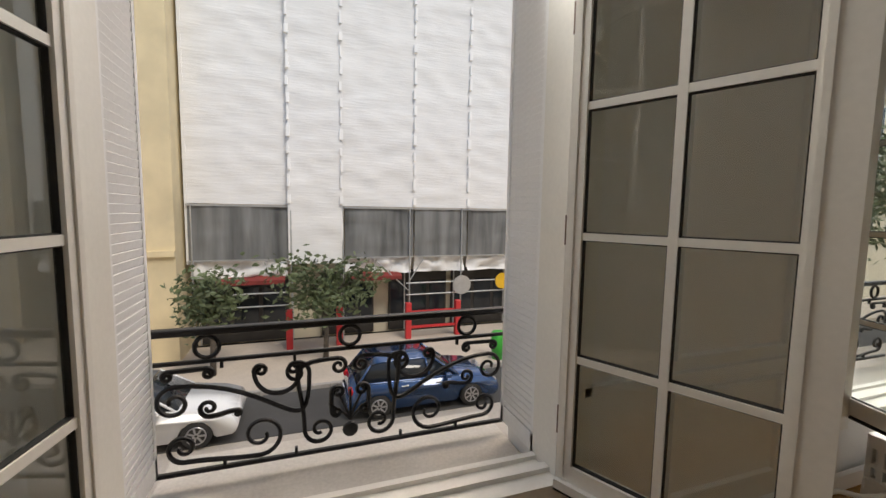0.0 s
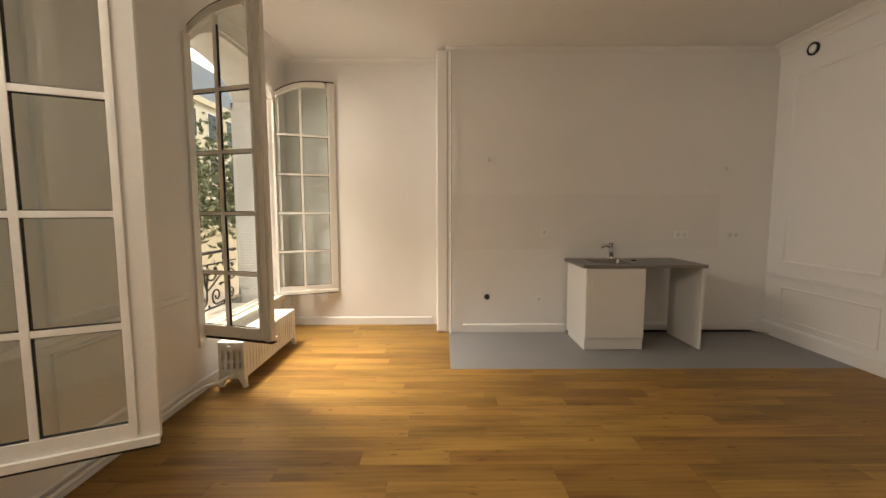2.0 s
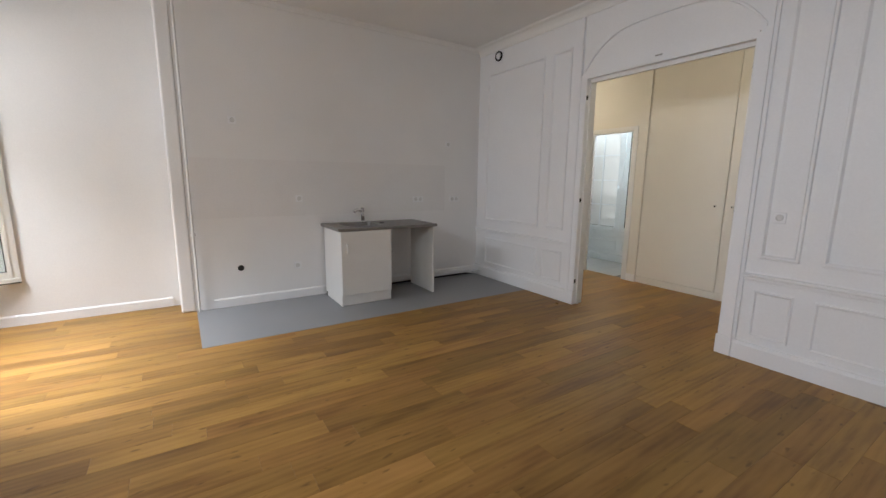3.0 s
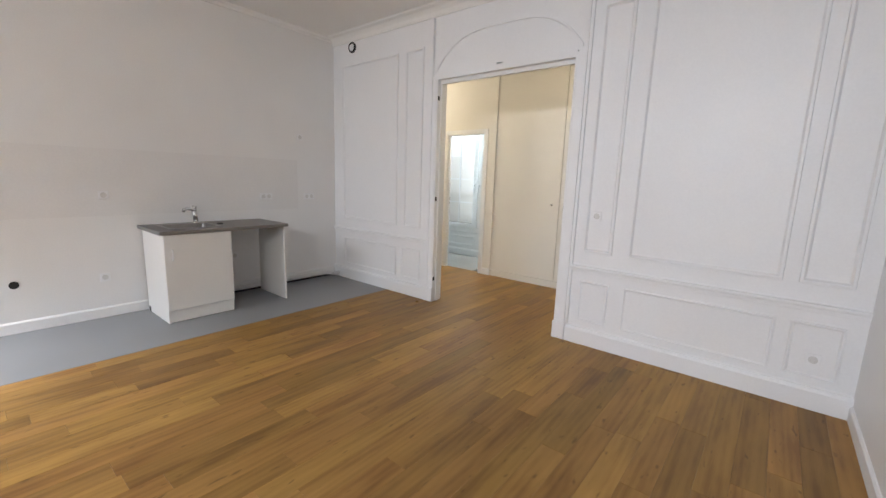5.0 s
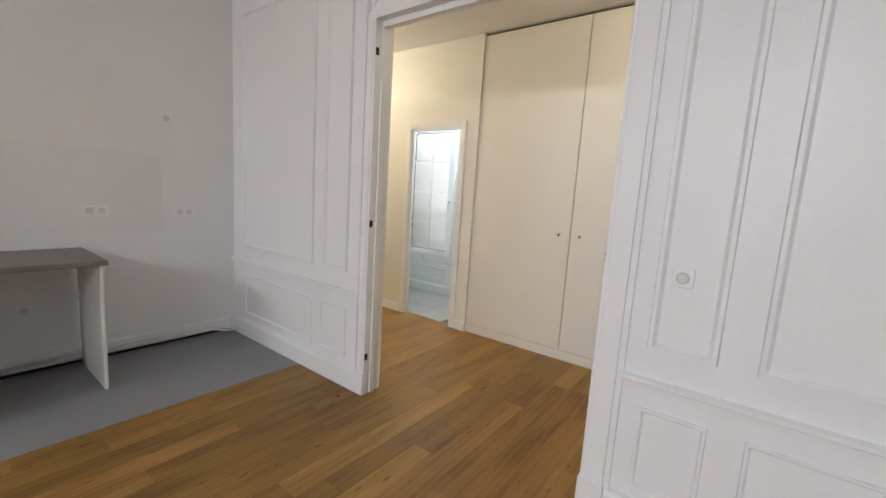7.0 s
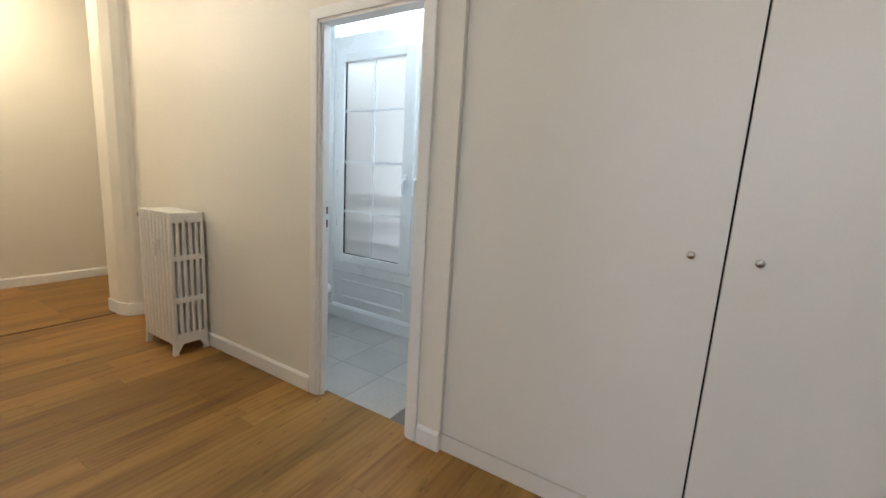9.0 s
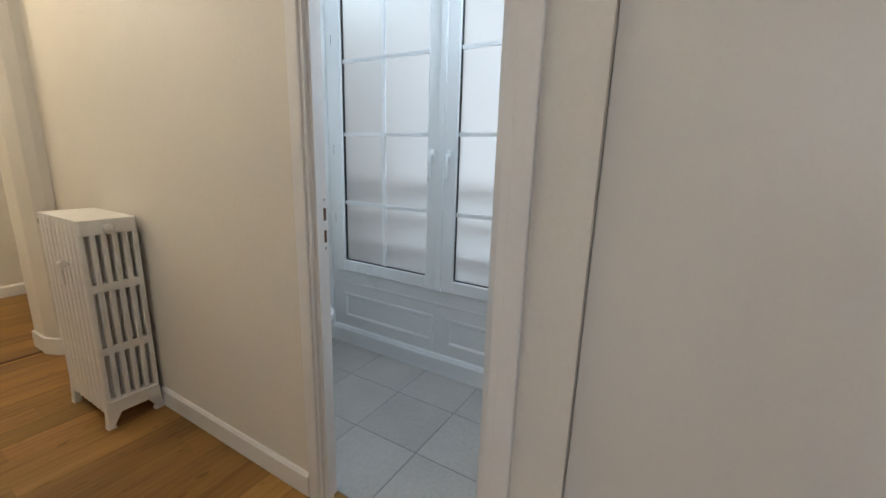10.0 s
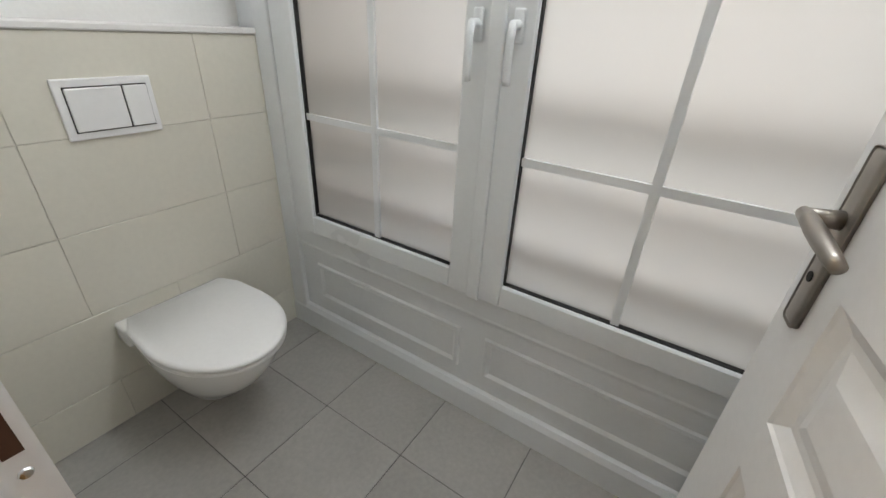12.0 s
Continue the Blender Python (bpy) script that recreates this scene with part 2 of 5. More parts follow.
def tube(bm, points, r, sides=8, closed=False):
    """A round bar along points."""
    pts = [Vector(p) for p in points]
    rings = []
    side = None
    for i, p in enumerate(pts):
        ahead = (pts[(i + 1) % len(pts)] if closed or i + 1 < len(pts) else p) - (pts[i - 1] if closed or i else p)
        ahead.normalize()
        if side is None:
            side = ahead.orthogonal().normalized()
        side = (side - ahead * side.dot(ahead)).normalized()
        up = ahead.cross(side)
        rad = r(i / max(1, len(pts) - 1)) if callable(r) else r
        rings.append([bm.verts.new(p + rad * (math.cos(a) * side + math.sin(a) * up)) for a in (2 * math.pi * k / sides for k in range(sides))])
    n = len(rings)
    for i in range(n if closed else n - 1):
        for k in range(sides):
            bm.faces.new((rings[i][k], rings[i][(k + 1) % sides], rings[(i + 1) % n][(k + 1) % sides], rings[(i + 1) % n][k]))
    if not closed:
        bm.faces.new(rings[0][::-1])
        bm.faces.new(rings[-1])
    return bm


def lathe(bm, profile, m=None, sides=24):
    """Radius and height pairs turned round z."""
    rings = [[bm.verts.new((r * math.cos(2 * math.pi * k / sides), r * math.sin(2 * math.pi * k / sides), z)) for k in range(sides)] for r, z in profile]
    for a, b in zip(rings, rings[1:]):
        for k in range(sides):
            bm.faces.new((a[k], a[(k + 1) % sides], b[(k + 1) % sides], b[k]))
    bm.faces.new(rings[0][::-1])
    bm.faces.new(rings[-1])
    if m:
        for ring in rings:
            for v in ring:
                v.co = m @ v.co
    return bm


def mesh_of(name, bm, mat, smooth=False):
    bmesh.ops.recalc_face_normals(bm, faces=bm.faces[:])
    me = bpy.data.meshes.new(name)
    bm.to_mesh(me)
    bm.free()
    me.materials.append(mat)
    if smooth:
        me.shade_smooth()
    return me


def part(name, bm, mat, parent, label="", smooth=False):
    """One mesh object under a thing or under a part."""
    ob = new(name, mesh_of(name, bm, mat, smooth))
    ob.parent = parent
    return tagged(ob, label)


def solid(name, bm, mat, label, category, group="", kind="", smooth=False):
    """A thing or piece of the setting that is one mesh."""
    return tagged(new(name, mesh_of(name, bm, mat, smooth)), label, category, group, kind)


def thing(name, label, category, group="", kind="", m=None):
    ob = new(name)
    if m is not None:
        ob.matrix_world = m
    return tagged(ob, label, category, group, kind)


def frame_moulding(bm, u0, u1, v0, v1, put, w=0.022, d=0.012):
    """A mitred panel moulding round a rectangle on a wall; put(u, v, out)."""
    rings = [(0.0, 0.0), (0.15 * w, d), (0.6 * w, d), (w, 0.0)]
    loops = [[bm.verts.new(put(u, v, out)) for u, v in ((u0 + i, v0 + i), (u1 - i, v0 + i), (u1 - i, v1 - i), (u0 + i, v1 - i))] for i, out in rings]
    for a, b in zip(loops, loops[1:]):
        for k in range(4):
            bm.faces.new((a[k], a[(k + 1) % 4], b[(k + 1) % 4], b[k]))
    for k in range(4):
        bm.faces.new((loops[0][k], loops[3][k], loops[3][(k + 1) % 4], loops[0][(k + 1) % 4]))
    return bm


def strip(bm, section, path, put):
    """A section of (out, up) carried along a straight run; path: two (u, v) ends."""
    (ua, va), (ub, vb) = path
    a = [bm.verts.new(put(ua, va + up, out)) for out, up in section]
    b = [bm.verts.new(put(ub, vb + up, out)) for out, up in section]
    bm.faces.new(a)
    bm.faces.new(b[::-1])
    for i in range(len(a)):
        j = (i + 1) % len(a)
        bm.faces.new((a[j], a[i], b[i], b[j]))
    return bm


# ---- the plan ----
X_W, X_K, X_N = -0.88, 4.50, 4.84          # west wall, kitchen wall, its set-back northern stretch
Y_N, Y_S, Y_S2 = 1.49, -4.12, -4.24        # window wall, wall with the wide opening (both faces)
Y_STEP = -0.42
Z_C, Z_H = 3.20, 2.96                      # ceilings of room and hall
Y_B, Y_B2, Y_CL = -5.735, -5.80, -5.757      # toilet wall (both faces), closet fronts
Y_BW = -6.805                               # joinery of the toilet's window
WIN = ((-0.305, 1.245), (2.98, 4.59))        # window openings
SILL, SPRING, CROWN = 0.42, 2.64, 2.94
OP = (1.105, 2.65, 2.485)                    # wide opening: x from, to, height


def arch_z(u, u0, u1):
    """Height of the flat arch above a window at u."""
    s = 2 * (u - u0) / (u1 - u0) - 1
    return SPRING + (CROWN - SPRING) * (1 - abs(s) ** 3.2)


def on_south(u, v, out):
    return (u, Y_S + out, v)


def on_north(u, v, out):
    return (u, Y_N - out, v)


# window wall with two arched openings
bm = bmesh.new()
Y_OUT = 1.98
edges = [X_W - 0.3, WIN[0][0], WIN[0][1], WIN[1][0], WIN[1][1], X_N + 0.4]
for i in (0, 2, 4):
    box(bm, edges[i], edges[i + 1], Y_N, Y_OUT, -0.3, Z_C + 0.3)
for u0, u1 in WIN:
    box(bm, u0, u1, Y_N + 0.03, Y_N + 0.19, -0.3, SILL)
    box(bm, u0, u1, Y_N + 0.19, Y_OUT, -0.3, 0.2)
    n = 20
    us = [u0 + (u1 - u0) * k / n for k in range(n + 1)]
    prism(bm, [(u, arch_z(u, u0, u1)) for u in us] + [(u1, Z_C + 0.3), (u0, Z_C + 0.3)], Y_N, Y_OUT, lambda u, v, d: (u, d, v))
solid("wall_north", bm, M_WALL, "white painted wall with two tall arched windows", "wall", kind="structure")

solid("wall_west", boxes((X_W - 0.2, X_W, Y_S2 - 1.8, Y_N, -0.1, Z_C + 0.1)), M_PANEL, "plain white painted wall", "wall", kind="structure")
solid("wall_east_north", boxes((X_N, X_N + 0.2, Y_STEP, Y_N, -0.1, Z_C + 0.1)), M_WALL, "white painted wall beside the kitchen", "wall", kind="structure")
solid("wall_kitchen", boxes((X_K, X_N + 0.2, Y_S2, Y_STEP, -0.1, Z_C + 0.1)), M_WALL, "white painted kitchen wall", "wall", kind="structure")
solid("wall_south", boxes((X_W, OP[0], Y_S2, Y_S, -0.1, Z_C + 0.1), (OP[1], X_K, Y_S2, Y_S, -0.1, Z_C + 0.1), (OP[0], OP[1], Y_S2, Y_S, OP[2], Z_C + 0.1)), M_PANEL, "white panelled wall with a wide opening", "wall", kind="structure")
solid("ceiling", boxes((X_W - 0.2, X_N + 0.2, Y_S2, Y_N, Z_C, Z_C + 0.2)), M_CEIL, "plain white ceiling", "ceiling", kind="structure")

# hall, far room and toilet
DOOR = (3.092, 3.777, 2.10)
solid("wall_toilet", boxes((2.903, DOOR[0], Y_B2, Y_B, -0.1, Z_H), (DOOR[1], 6.0, Y_B2, Y_B, -0.1, Z_H), (DOOR[0], DOOR[1], Y_B2, Y_B, DOOR[2], Z_H)), M_CREAM, "cream painted hall wall with a narrow doorway", "wall", kind="structure")
solid("wall_hall_east", boxes((X_N + 0.2, 8.0, Y_S2, Y_S2 + 0.2, -0.1, Z_H)), M_CREAM, "cream painted hall wall", "wall", kind="structure")
bm = bmesh.new()
prism(bm, [(6.0, Y_B2), (6.0, -5.69), (6.03, -5.64), (6.12, -5.60), (6.32, -5.60), (6.32, Y_B2)], -0.1, Z_H, lambda u, v, d: (u, v, d))
solid("wall_pier", bm, M_CREAM, "cream wall pier with a chamfered corner", "wall", kind="structure")
solid("wall_far_room", boxes((7.70, 7.9, -8.0, Y_S2, -0.1, Z_H), (6.32, 7.7, -8.0, -7.9, -0.1, Z_H)), M_CREAM, "cream wall of the room past the hall", "wall", kind="structure")
solid("wall_far_room_west", boxes((6.12, 6.32, -7.9, Y_B2, -0.1, Z_H)), M_CREAM, "cream wall of the room past the hall", "wall", kind="structure")
solid("ceiling_hall", boxes((X_W, 8.0, -8.0, Y_S2, Z_H, Z_H + 0.2)), M_CEIL, "plain hall ceiling", "ceiling", kind="structure")
solid("wall_toilet_east", boxes((4.885, 5.1, -7.2, Y_B2, -0.1, 1.26), (5.03, 5.2, -7.2, Y_B2, 1.26, Z_H)), M_WALL, "white wall with a tiled lower half", "wall", kind="structure")
solid("wall_toilet_west", boxes((2.85, 3.05, -7.2, Y_B2, -0.1, Z_H)), M_WALL, "white toilet wall", "wall", kind="structure")
solid("wall_toilet_south", boxes((3.05, 4.885, -7.0, Y_BW, -0.1, 0.5)), M_UPVC, "white joinery wall below the toilet window", "wall", kind="structure")
solid("wall_toilet_head", boxes((3.05, 5.03, -7.0, Y_BW, 2.84, Z_H)), M_UPVC, "white wall above the toilet window", "wall", kind="structure")
solid("wall_toilet_side", boxes((4.785, 5.03, -7.0, Y_BW - 0.03, 0.5, 2.84)), M_UPVC, "white wall beside the toilet window", "wall", kind="structure")
solid("wall_closet_back", boxes((X_W, 2.93, -6.5, -6.4, -0.1, Z_H)), M_CREAM, "plain back of the built-in closet", "wall", kind="structure")


# ---- floors ----
solid("floor_bed", boxes((X_W, 8.0, -8.0, Y_N, -0.12, -0.022)), M_SUB, "dark bed under the boards", "floor", kind="structure")
floor = thing("floor", "oiled oak plank floor with mixed board tones", "floor", kind="structure")
rng = random.Random(7)
PLANK = 0.138
plank_meshes = {}


def plank_mesh(w, length):
    key = (round(w, 3), round(length, 2))
    if key not in plank_meshes:
        bm = bmesh.new()
        g, c = 0.0003, 0.0009
        lo = [bm.verts.new((x, y, z)) for z, i in ((-0.02, g), (-c, g), (0.0, g + c)) for x, y in ((i, i), (w - i, i), (w - i, length - i), (i, length - i))]
        bm.faces.new(lo[8:12])
        for r in (0, 4):
            for k in range(4):
                j = (k + 1) % 4
                bm.faces.new((lo[r + k], lo[r + j], lo[r + 4 + j], lo[r + 4 + k]))
        plank_meshes[key] = mesh_of("plank", bm, M_OAK)
    return plank_meshes[key]


def lay_row(x, w, y0, y1):
    y = y0 - rng.uniform(0, 0.9)
    while y < y1:
        length = rng.choice((0.5, 0.75, 0.9, 1.1, 1.3, 1.5, 1.7))
        a, b = max(y, y0), min(y + length, y1)
        if b - a > 0.04:
            ob = new("plank", plank_mesh(w, b - a))
            ob.location = (x, a, 0)
            ob.parent = floor
        y += length


row_x = 3.375 - PLANK * 31
while row_x < 6.16:
    w = min(PLANK, 6.17 - row_x)
    if row_x < 3.37:
        lay_row(row_x, w, Y_B2 - 0.004 if 3.0 < row_x < 3.8 else Y_CL, Y_N + 0.02)
    elif row_x < X_N:
        lay_row(row_x, w, Y_B2 - 0.004 if 3.0 < row_x < 3.8 else Y_B, Y_S)
        lay_row(row_x, w, -0.455, Y_N + 0.02)
    else:
        lay_row(row_x, w, Y_B, Y_S2)
    row_x += PLANK
floor_far = thing("floor_far_room", "oak boards of the room past the hall", "floor", kind="structure")
for k in range(11):
    for y in (-7.9, -6.6, -5.3):
        ob = new("plank", plank_mesh(PLANK, 1.3 if y < -5.5 else 1.06))
        ob.location = (6.19 + k * PLANK, y, 0)
        ob.parent = floor_far
part("threshold_strip", boxes((6.165, 6.192, -5.60, Y_S2, -0.01, 0.004)), M_BROWN, floor)
solid("floor_kitchen", boxes((3.375, X_K, Y_S, -0.455, -0.02, 0.001), (X_K, X_N, -0.455, Y_STEP, -0.02, 0.0)), M_VINYL, "smooth grey vinyl floor of the kitchen corner", "floor", kind="structure")
tiles = thing("floor_toilet", "grey square floor tiles with darker joints", "floor", kind="structure")
part("grout", boxes((3.05, 4.885, Y_BW, Y_B2 - 0.005, -0.02, -0.002)), M_GROUT, tiles)
tile_bm = rounded(0.0015, 0.3585, 0.0015, 0.3435, -0.02, 0.0, 0.0015, 1)
tile_me = mesh_of("tile", tile_bm, M_TILE)
for i in range(-2, 4):
    for j in range(-1, 2):
        x0, y0 = 3.987 + i * 0.36, -6.495 + j * 0.345
        x1, y1 = min(x0 + 0.36, 4.885), min(y0 + 0.345, Y_B2 - 0.005)
        x0, y0 = max(x0, 3.05), max(y0, Y_BW)
        if x1 - x0 < 0.03 or y1 - y0 < 0.03:
            continue
        if x1 - x0 > 0.359 and y1 - y0 > 0.344:
            ob = new("tile", tile_me)
            ob.location = (x0, y0, 0)
            ob.parent = tiles
        else:
            part("tile", rounded(x0 + 0.0015, x1 - 0.0015, y0 + 0.0015, y1 - 0.0015, -0.02, 0.0, 0.0015, 1), M_TILE, tiles)


# ---- trim of the room ----
def trim(name, label):
    return thing(name, label, "trim", kind="structure")


panelling = trim("trim_south", "white panel mouldings with a dado rail")
Z_LOW, Z_UP = (0.205, 0.575), (0.83, 2.83)
for u0, u1 in ((0.67, 0.92), (-0.44, 0.55), (-0.79, -0.52), (2.85, 3.16), (3.25, 4.28)):
    part("panel_moulding", frame_moulding(bmesh.new(), u0, u1, *Z_LOW, on_south), M_PANEL, panelling)
for u0, u1 in ((0.67, 0.92), (-0.44, 0.55), (-0.79, -0.52), (2.85, 3.13), (3.25, 4.30)):
    part("panel_moulding", frame_moulding(bmesh.new(), u0, u1, *Z_UP, on_south, 0.034, 0.018), M_PANEL, panelling)
for u0, u1 in ((X_W, 1.01), (2.73, X_K)):
    part("dado_rail", strip(bmesh.new(), [(0, -0.035), (0.012, -0.03), (0.014, -0.008), (0.026, 0.0), (0.026, 0.018), (0.0, 0.024)], [(u0, 0.685), (u1, 0.685)], on_south), M_PANEL, panelling)
    part("baseboard", strip(bmesh.new(), [(0, 0), (0.034, 0), (0.034, 0.125), (0.024, 0.145), (0, 0.15)], [(u0, 0.001), (u1, 0.001)], on_south), M_PANEL, panelling)
# frame of the wide opening, with a low arched panel over it
for s, u in ((-1, OP[0]), (1, OP[1])):
    for a, b, d in ((0.0, 0.05, 0.022), (0.05, 0.085, 0.034), (0.085, 0.11, 0.02)):
        lo, hi = sorted((u + s * a, u + s * b))
        part("casing", boxes((lo, hi, Y_S, Y_S + d, 0.001, 2.50 if a == 0 else Z_C - 0.12)), M_PANEL, panelling)
    lo, hi = sorted((u - s * 0.02, u + s * 0.001))
    part("jamb_lining", rounded(lo, hi, Y_S2 - 0.02, Y_S + 0.02, 0.001, OP[2], 0.003, 1), M_PANEL, panelling)
    lo, hi = sorted((u - s * 0.032, u - s * 0.02))
    part("door_stop", boxes((lo, hi, Y_S - 0.075, Y_S - 0.035, 0.001, OP[2] - 0.02)), M_PANEL, panelling)
    for z in (0.25, 1.17, 2.25):
        lo, hi = sorted((u - s * 0.022, u - s * 0.016))
        part("latch_plate", boxes((lo, hi, Y_S - 0.012, Y_S + 0.014, z, z + 0.045)), M_DARK, panelling, "small black latch plate")
    lo, hi = sorted((u - s * 0.026, u + s * 0.09))
    part("plinth_block", rounded(lo, hi, Y_S - 0.02, Y_S + 0.038, 0.001, 0.16, 0.004, 1), M_PANEL, panelling)
part("head_lining", boxes((OP[0], OP[1], Y_S2 - 0.02, Y_S + 0.022, OP[2] - 0.025, OP[2] + 0.03)), M_PANEL, panelling)
part("head_stop", boxes((OP[0] + 0.03, OP[1] - 0.03, Y_S - 0.075, Y_S - 0.035, OP[2] - 0.06, OP[2] - 0.025)), M_PANEL, panelling)
part("latch_plate", boxes((1.84, 1.90, Y_S - 0.01, Y_S + 0.026, OP[2] + 0.028, OP[2] + 0.04)), M_STEEL, panelling, "small metal bolt keep")
bm = bmesh.new()
arch = []
for k in range(33):
    s = 2 * k / 32 - 1
    arch.append((1.87 + 0.80 * s, 2.55 + 0.33 * (1 - abs(s) ** 3.5)))
for (ua, va), (ub, vb) in zip(arch, arch[1:]):
    strip(bm, [(0, -0.014), (0.014, -0.010), (0.014, 0.010), (0, 0.014)], [(ua, va), (ub, vb)], on_south)
part("arch_moulding", bm, M_PANEL, panelling)

cornice = trim("trim_cornice", "white plaster cornice under the ceiling")
COVE = [(0, -0.11), (0.012, -0.105), (0.016, -0.085), (0.03, -0.06), (0.06, -0.03), (0.10, -0.016), (0.11, -0.001), (0, -0.001)]
LIP = [(0, -0.06), (0.012, -0.055), (0.016, -0.03), (0.028, -0.012), (0.03, -0.001), (0, -0.001)]
part("cornice_run", strip(bmesh.new(), COVE, [(X_W, Z_C), (X_K, Z_C)], on_south), M_CEIL, cornice)
part("cornice_run", strip(bmesh.new(), COVE, [(X_W, Z_C), (X_N, Z_C)], on_north), M_CEIL, cornice)
part("cornice_run", strip(bmesh.new(), LIP, [(Y_S, Z_C), (Y_STEP, Z_C)], lambda u, v, out: (X_K - out, u, v)), M_CEIL, cornice)
part("cornice_run", strip(bmesh.new(), LIP, [(Y_STEP, Z_C), (Y_N, Z_C)], lambda u, v, out: (X_N - out, u, v)), M_CEIL, cornice)
part("cornice_run", strip(bmesh.new(), COVE, [(Y_S, Z_C), (Y_N, Z_C)], lambda u, v, out: (X_W + out, u, v)), M_CEIL, cornice)

skirting = trim("baseboard", "white wooden skirting boards")
SKIRT = [(0, 0), (0.014, 0), (0.014, 0.085), (0.006, 0.098), (0, 0.1)]
part("skirting_run", strip(bmesh.new(), SKIRT, [(-0.62, 0.002), (-1.82, 0.002)], lambda u, v, out: (X_K - out, u, v)), M_WALL, skirting)
part("skirting_run", strip(bmesh.new(), SKIRT, [(-2.45, 0.027), (Y_S + 0.03, 0.027)], lambda u, v, out: (X_K - out, u, v)), M_WALL, skirting)
# black strip on the wall stands in for shade below the raised skirting
part("skirting_gap", boxes((X_K - 0.006, X_K, Y_S + 0.03, -2.45, 0.001, 0.027)), M_DARK, skirting, "black strip for the shade under the skirting")
part("skirting_run", strip(bmesh.new(), SKIRT, [(-0.25, 0.002), (Y_N, 0.002)], lambda u, v, out: (X_N - out, u, v)), M_WALL, skirting)
part("skirting_run", strip(bmesh.new(), SKIRT, [(X_W, 0.002), (X_N, 0.002)], on_north), M_PANEL, skirting)
part("skirting_run", strip(bmesh.new(), SKIRT, [(Y_S, 0.002), (Y_N, 0.002)], lambda u, v, out: (X_W + out, u, v)), M_PANEL, skirting)
part("skirting_run", strip(bmesh.new(), SKIRT, [(DOOR[1] + 0.06, 0.002), (6.0, 0.002)], lambda u, v, out: (u, Y_B + out, v)), M_PANEL, skirting)
part("skirting_run", strip(bmesh.new(), SKIRT, [(2.903, 0.002), (DOOR[0] - 0.06, 0.002)], lambda u, v, out: (u, Y_B + out, v)), M_PANEL, skirting)
part("skirting_run", strip(bmesh.new(), SKIRT, [(-8.0, 0.002), (Y_S2, 0.002)], lambda u, v, out: (7.70 - out, u, v)), M_PANEL, skirting)
bm = bmesh.new()
prism(bm, [(5.986, Y_B + 0.01), (5.986, -5.685), (6.02, -5.628), (6.115, -5.586), (6.32, -5.586), (6.32, -5.60), (6.12, -5.60), (6.0, -5.68), (6.0, Y_B + 0.01)], 0.002, 0.11, lambda u, v, d: (u, v, d))
part("skirting_run", bm, M_PANEL, skirting)

# boxed pipe at the corner of the kitchen wall, the fainter band of paint behind the worktop
boxing = thing("pipe_boxing", "white boxed pipe at the kitchen corner", "pipe boxing", kind="structure")
part("casing", rounded(X_K - 0.012, X_N, Y_STEP - 0.03, Y_STEP + 0.10, 0.001, Z_C - 0.03, 0.02, 3), M_WALL, boxing)
bm = bmesh.new()
tube(bm, [(X_K - 0.045, Y_STEP - 0.06, z) for z in (0.0, 1.0, 2.0, 2.9, 3.15)], 0.011, 8)
tube(bm, [(X_K - 0.045, Y_STEP - 0.06, z) for z in (0.80, 0.83)], 0.022, 8)
part("pipe", bm, M_WALL, boxing, "thin painted pipe")
solid("trim_splash_band", boxes((X_K - 0.003, X_K, -3.54, -0.50, 0.97, 1.59)), M_BAND, "band of greyer paint above the worktop", "paint band", kind="structure")
part("crack", boxes((X_K - 0.0045, X_K - 0.003, -3.5, -1.75, 0.968, 0.974)), M_WALL, boxing)

wall_frames = trim("trim_north", "panel mouldings between the windows")
for u0, u1, v0, v1 in ((1.75, 2.45, 0.22, 0.72), (1.75, 2.45, 0.85, 2.75)):
    part("panel_moulding", frame_moulding(bmesh.new(), u0, u1, v0, v1, on_north, 0.03, 0.016), M_PANEL, wall_frames)
part("dado_rail", strip(bmesh.new(), [(0, -0.03), (0.02, -0.02), (0.02, 0.015), (0, 0.02)], [(1.29, 0.785), (2.81, 0.785)], on_north), M_PANEL, wall_frames)


# ---- windows onto the street ----
LEAF, STILE, MEET, THICK = 0.745, 0.058, 0.105, 0.042
BARS = (0.935, 1.385, 1.835, 2.285)


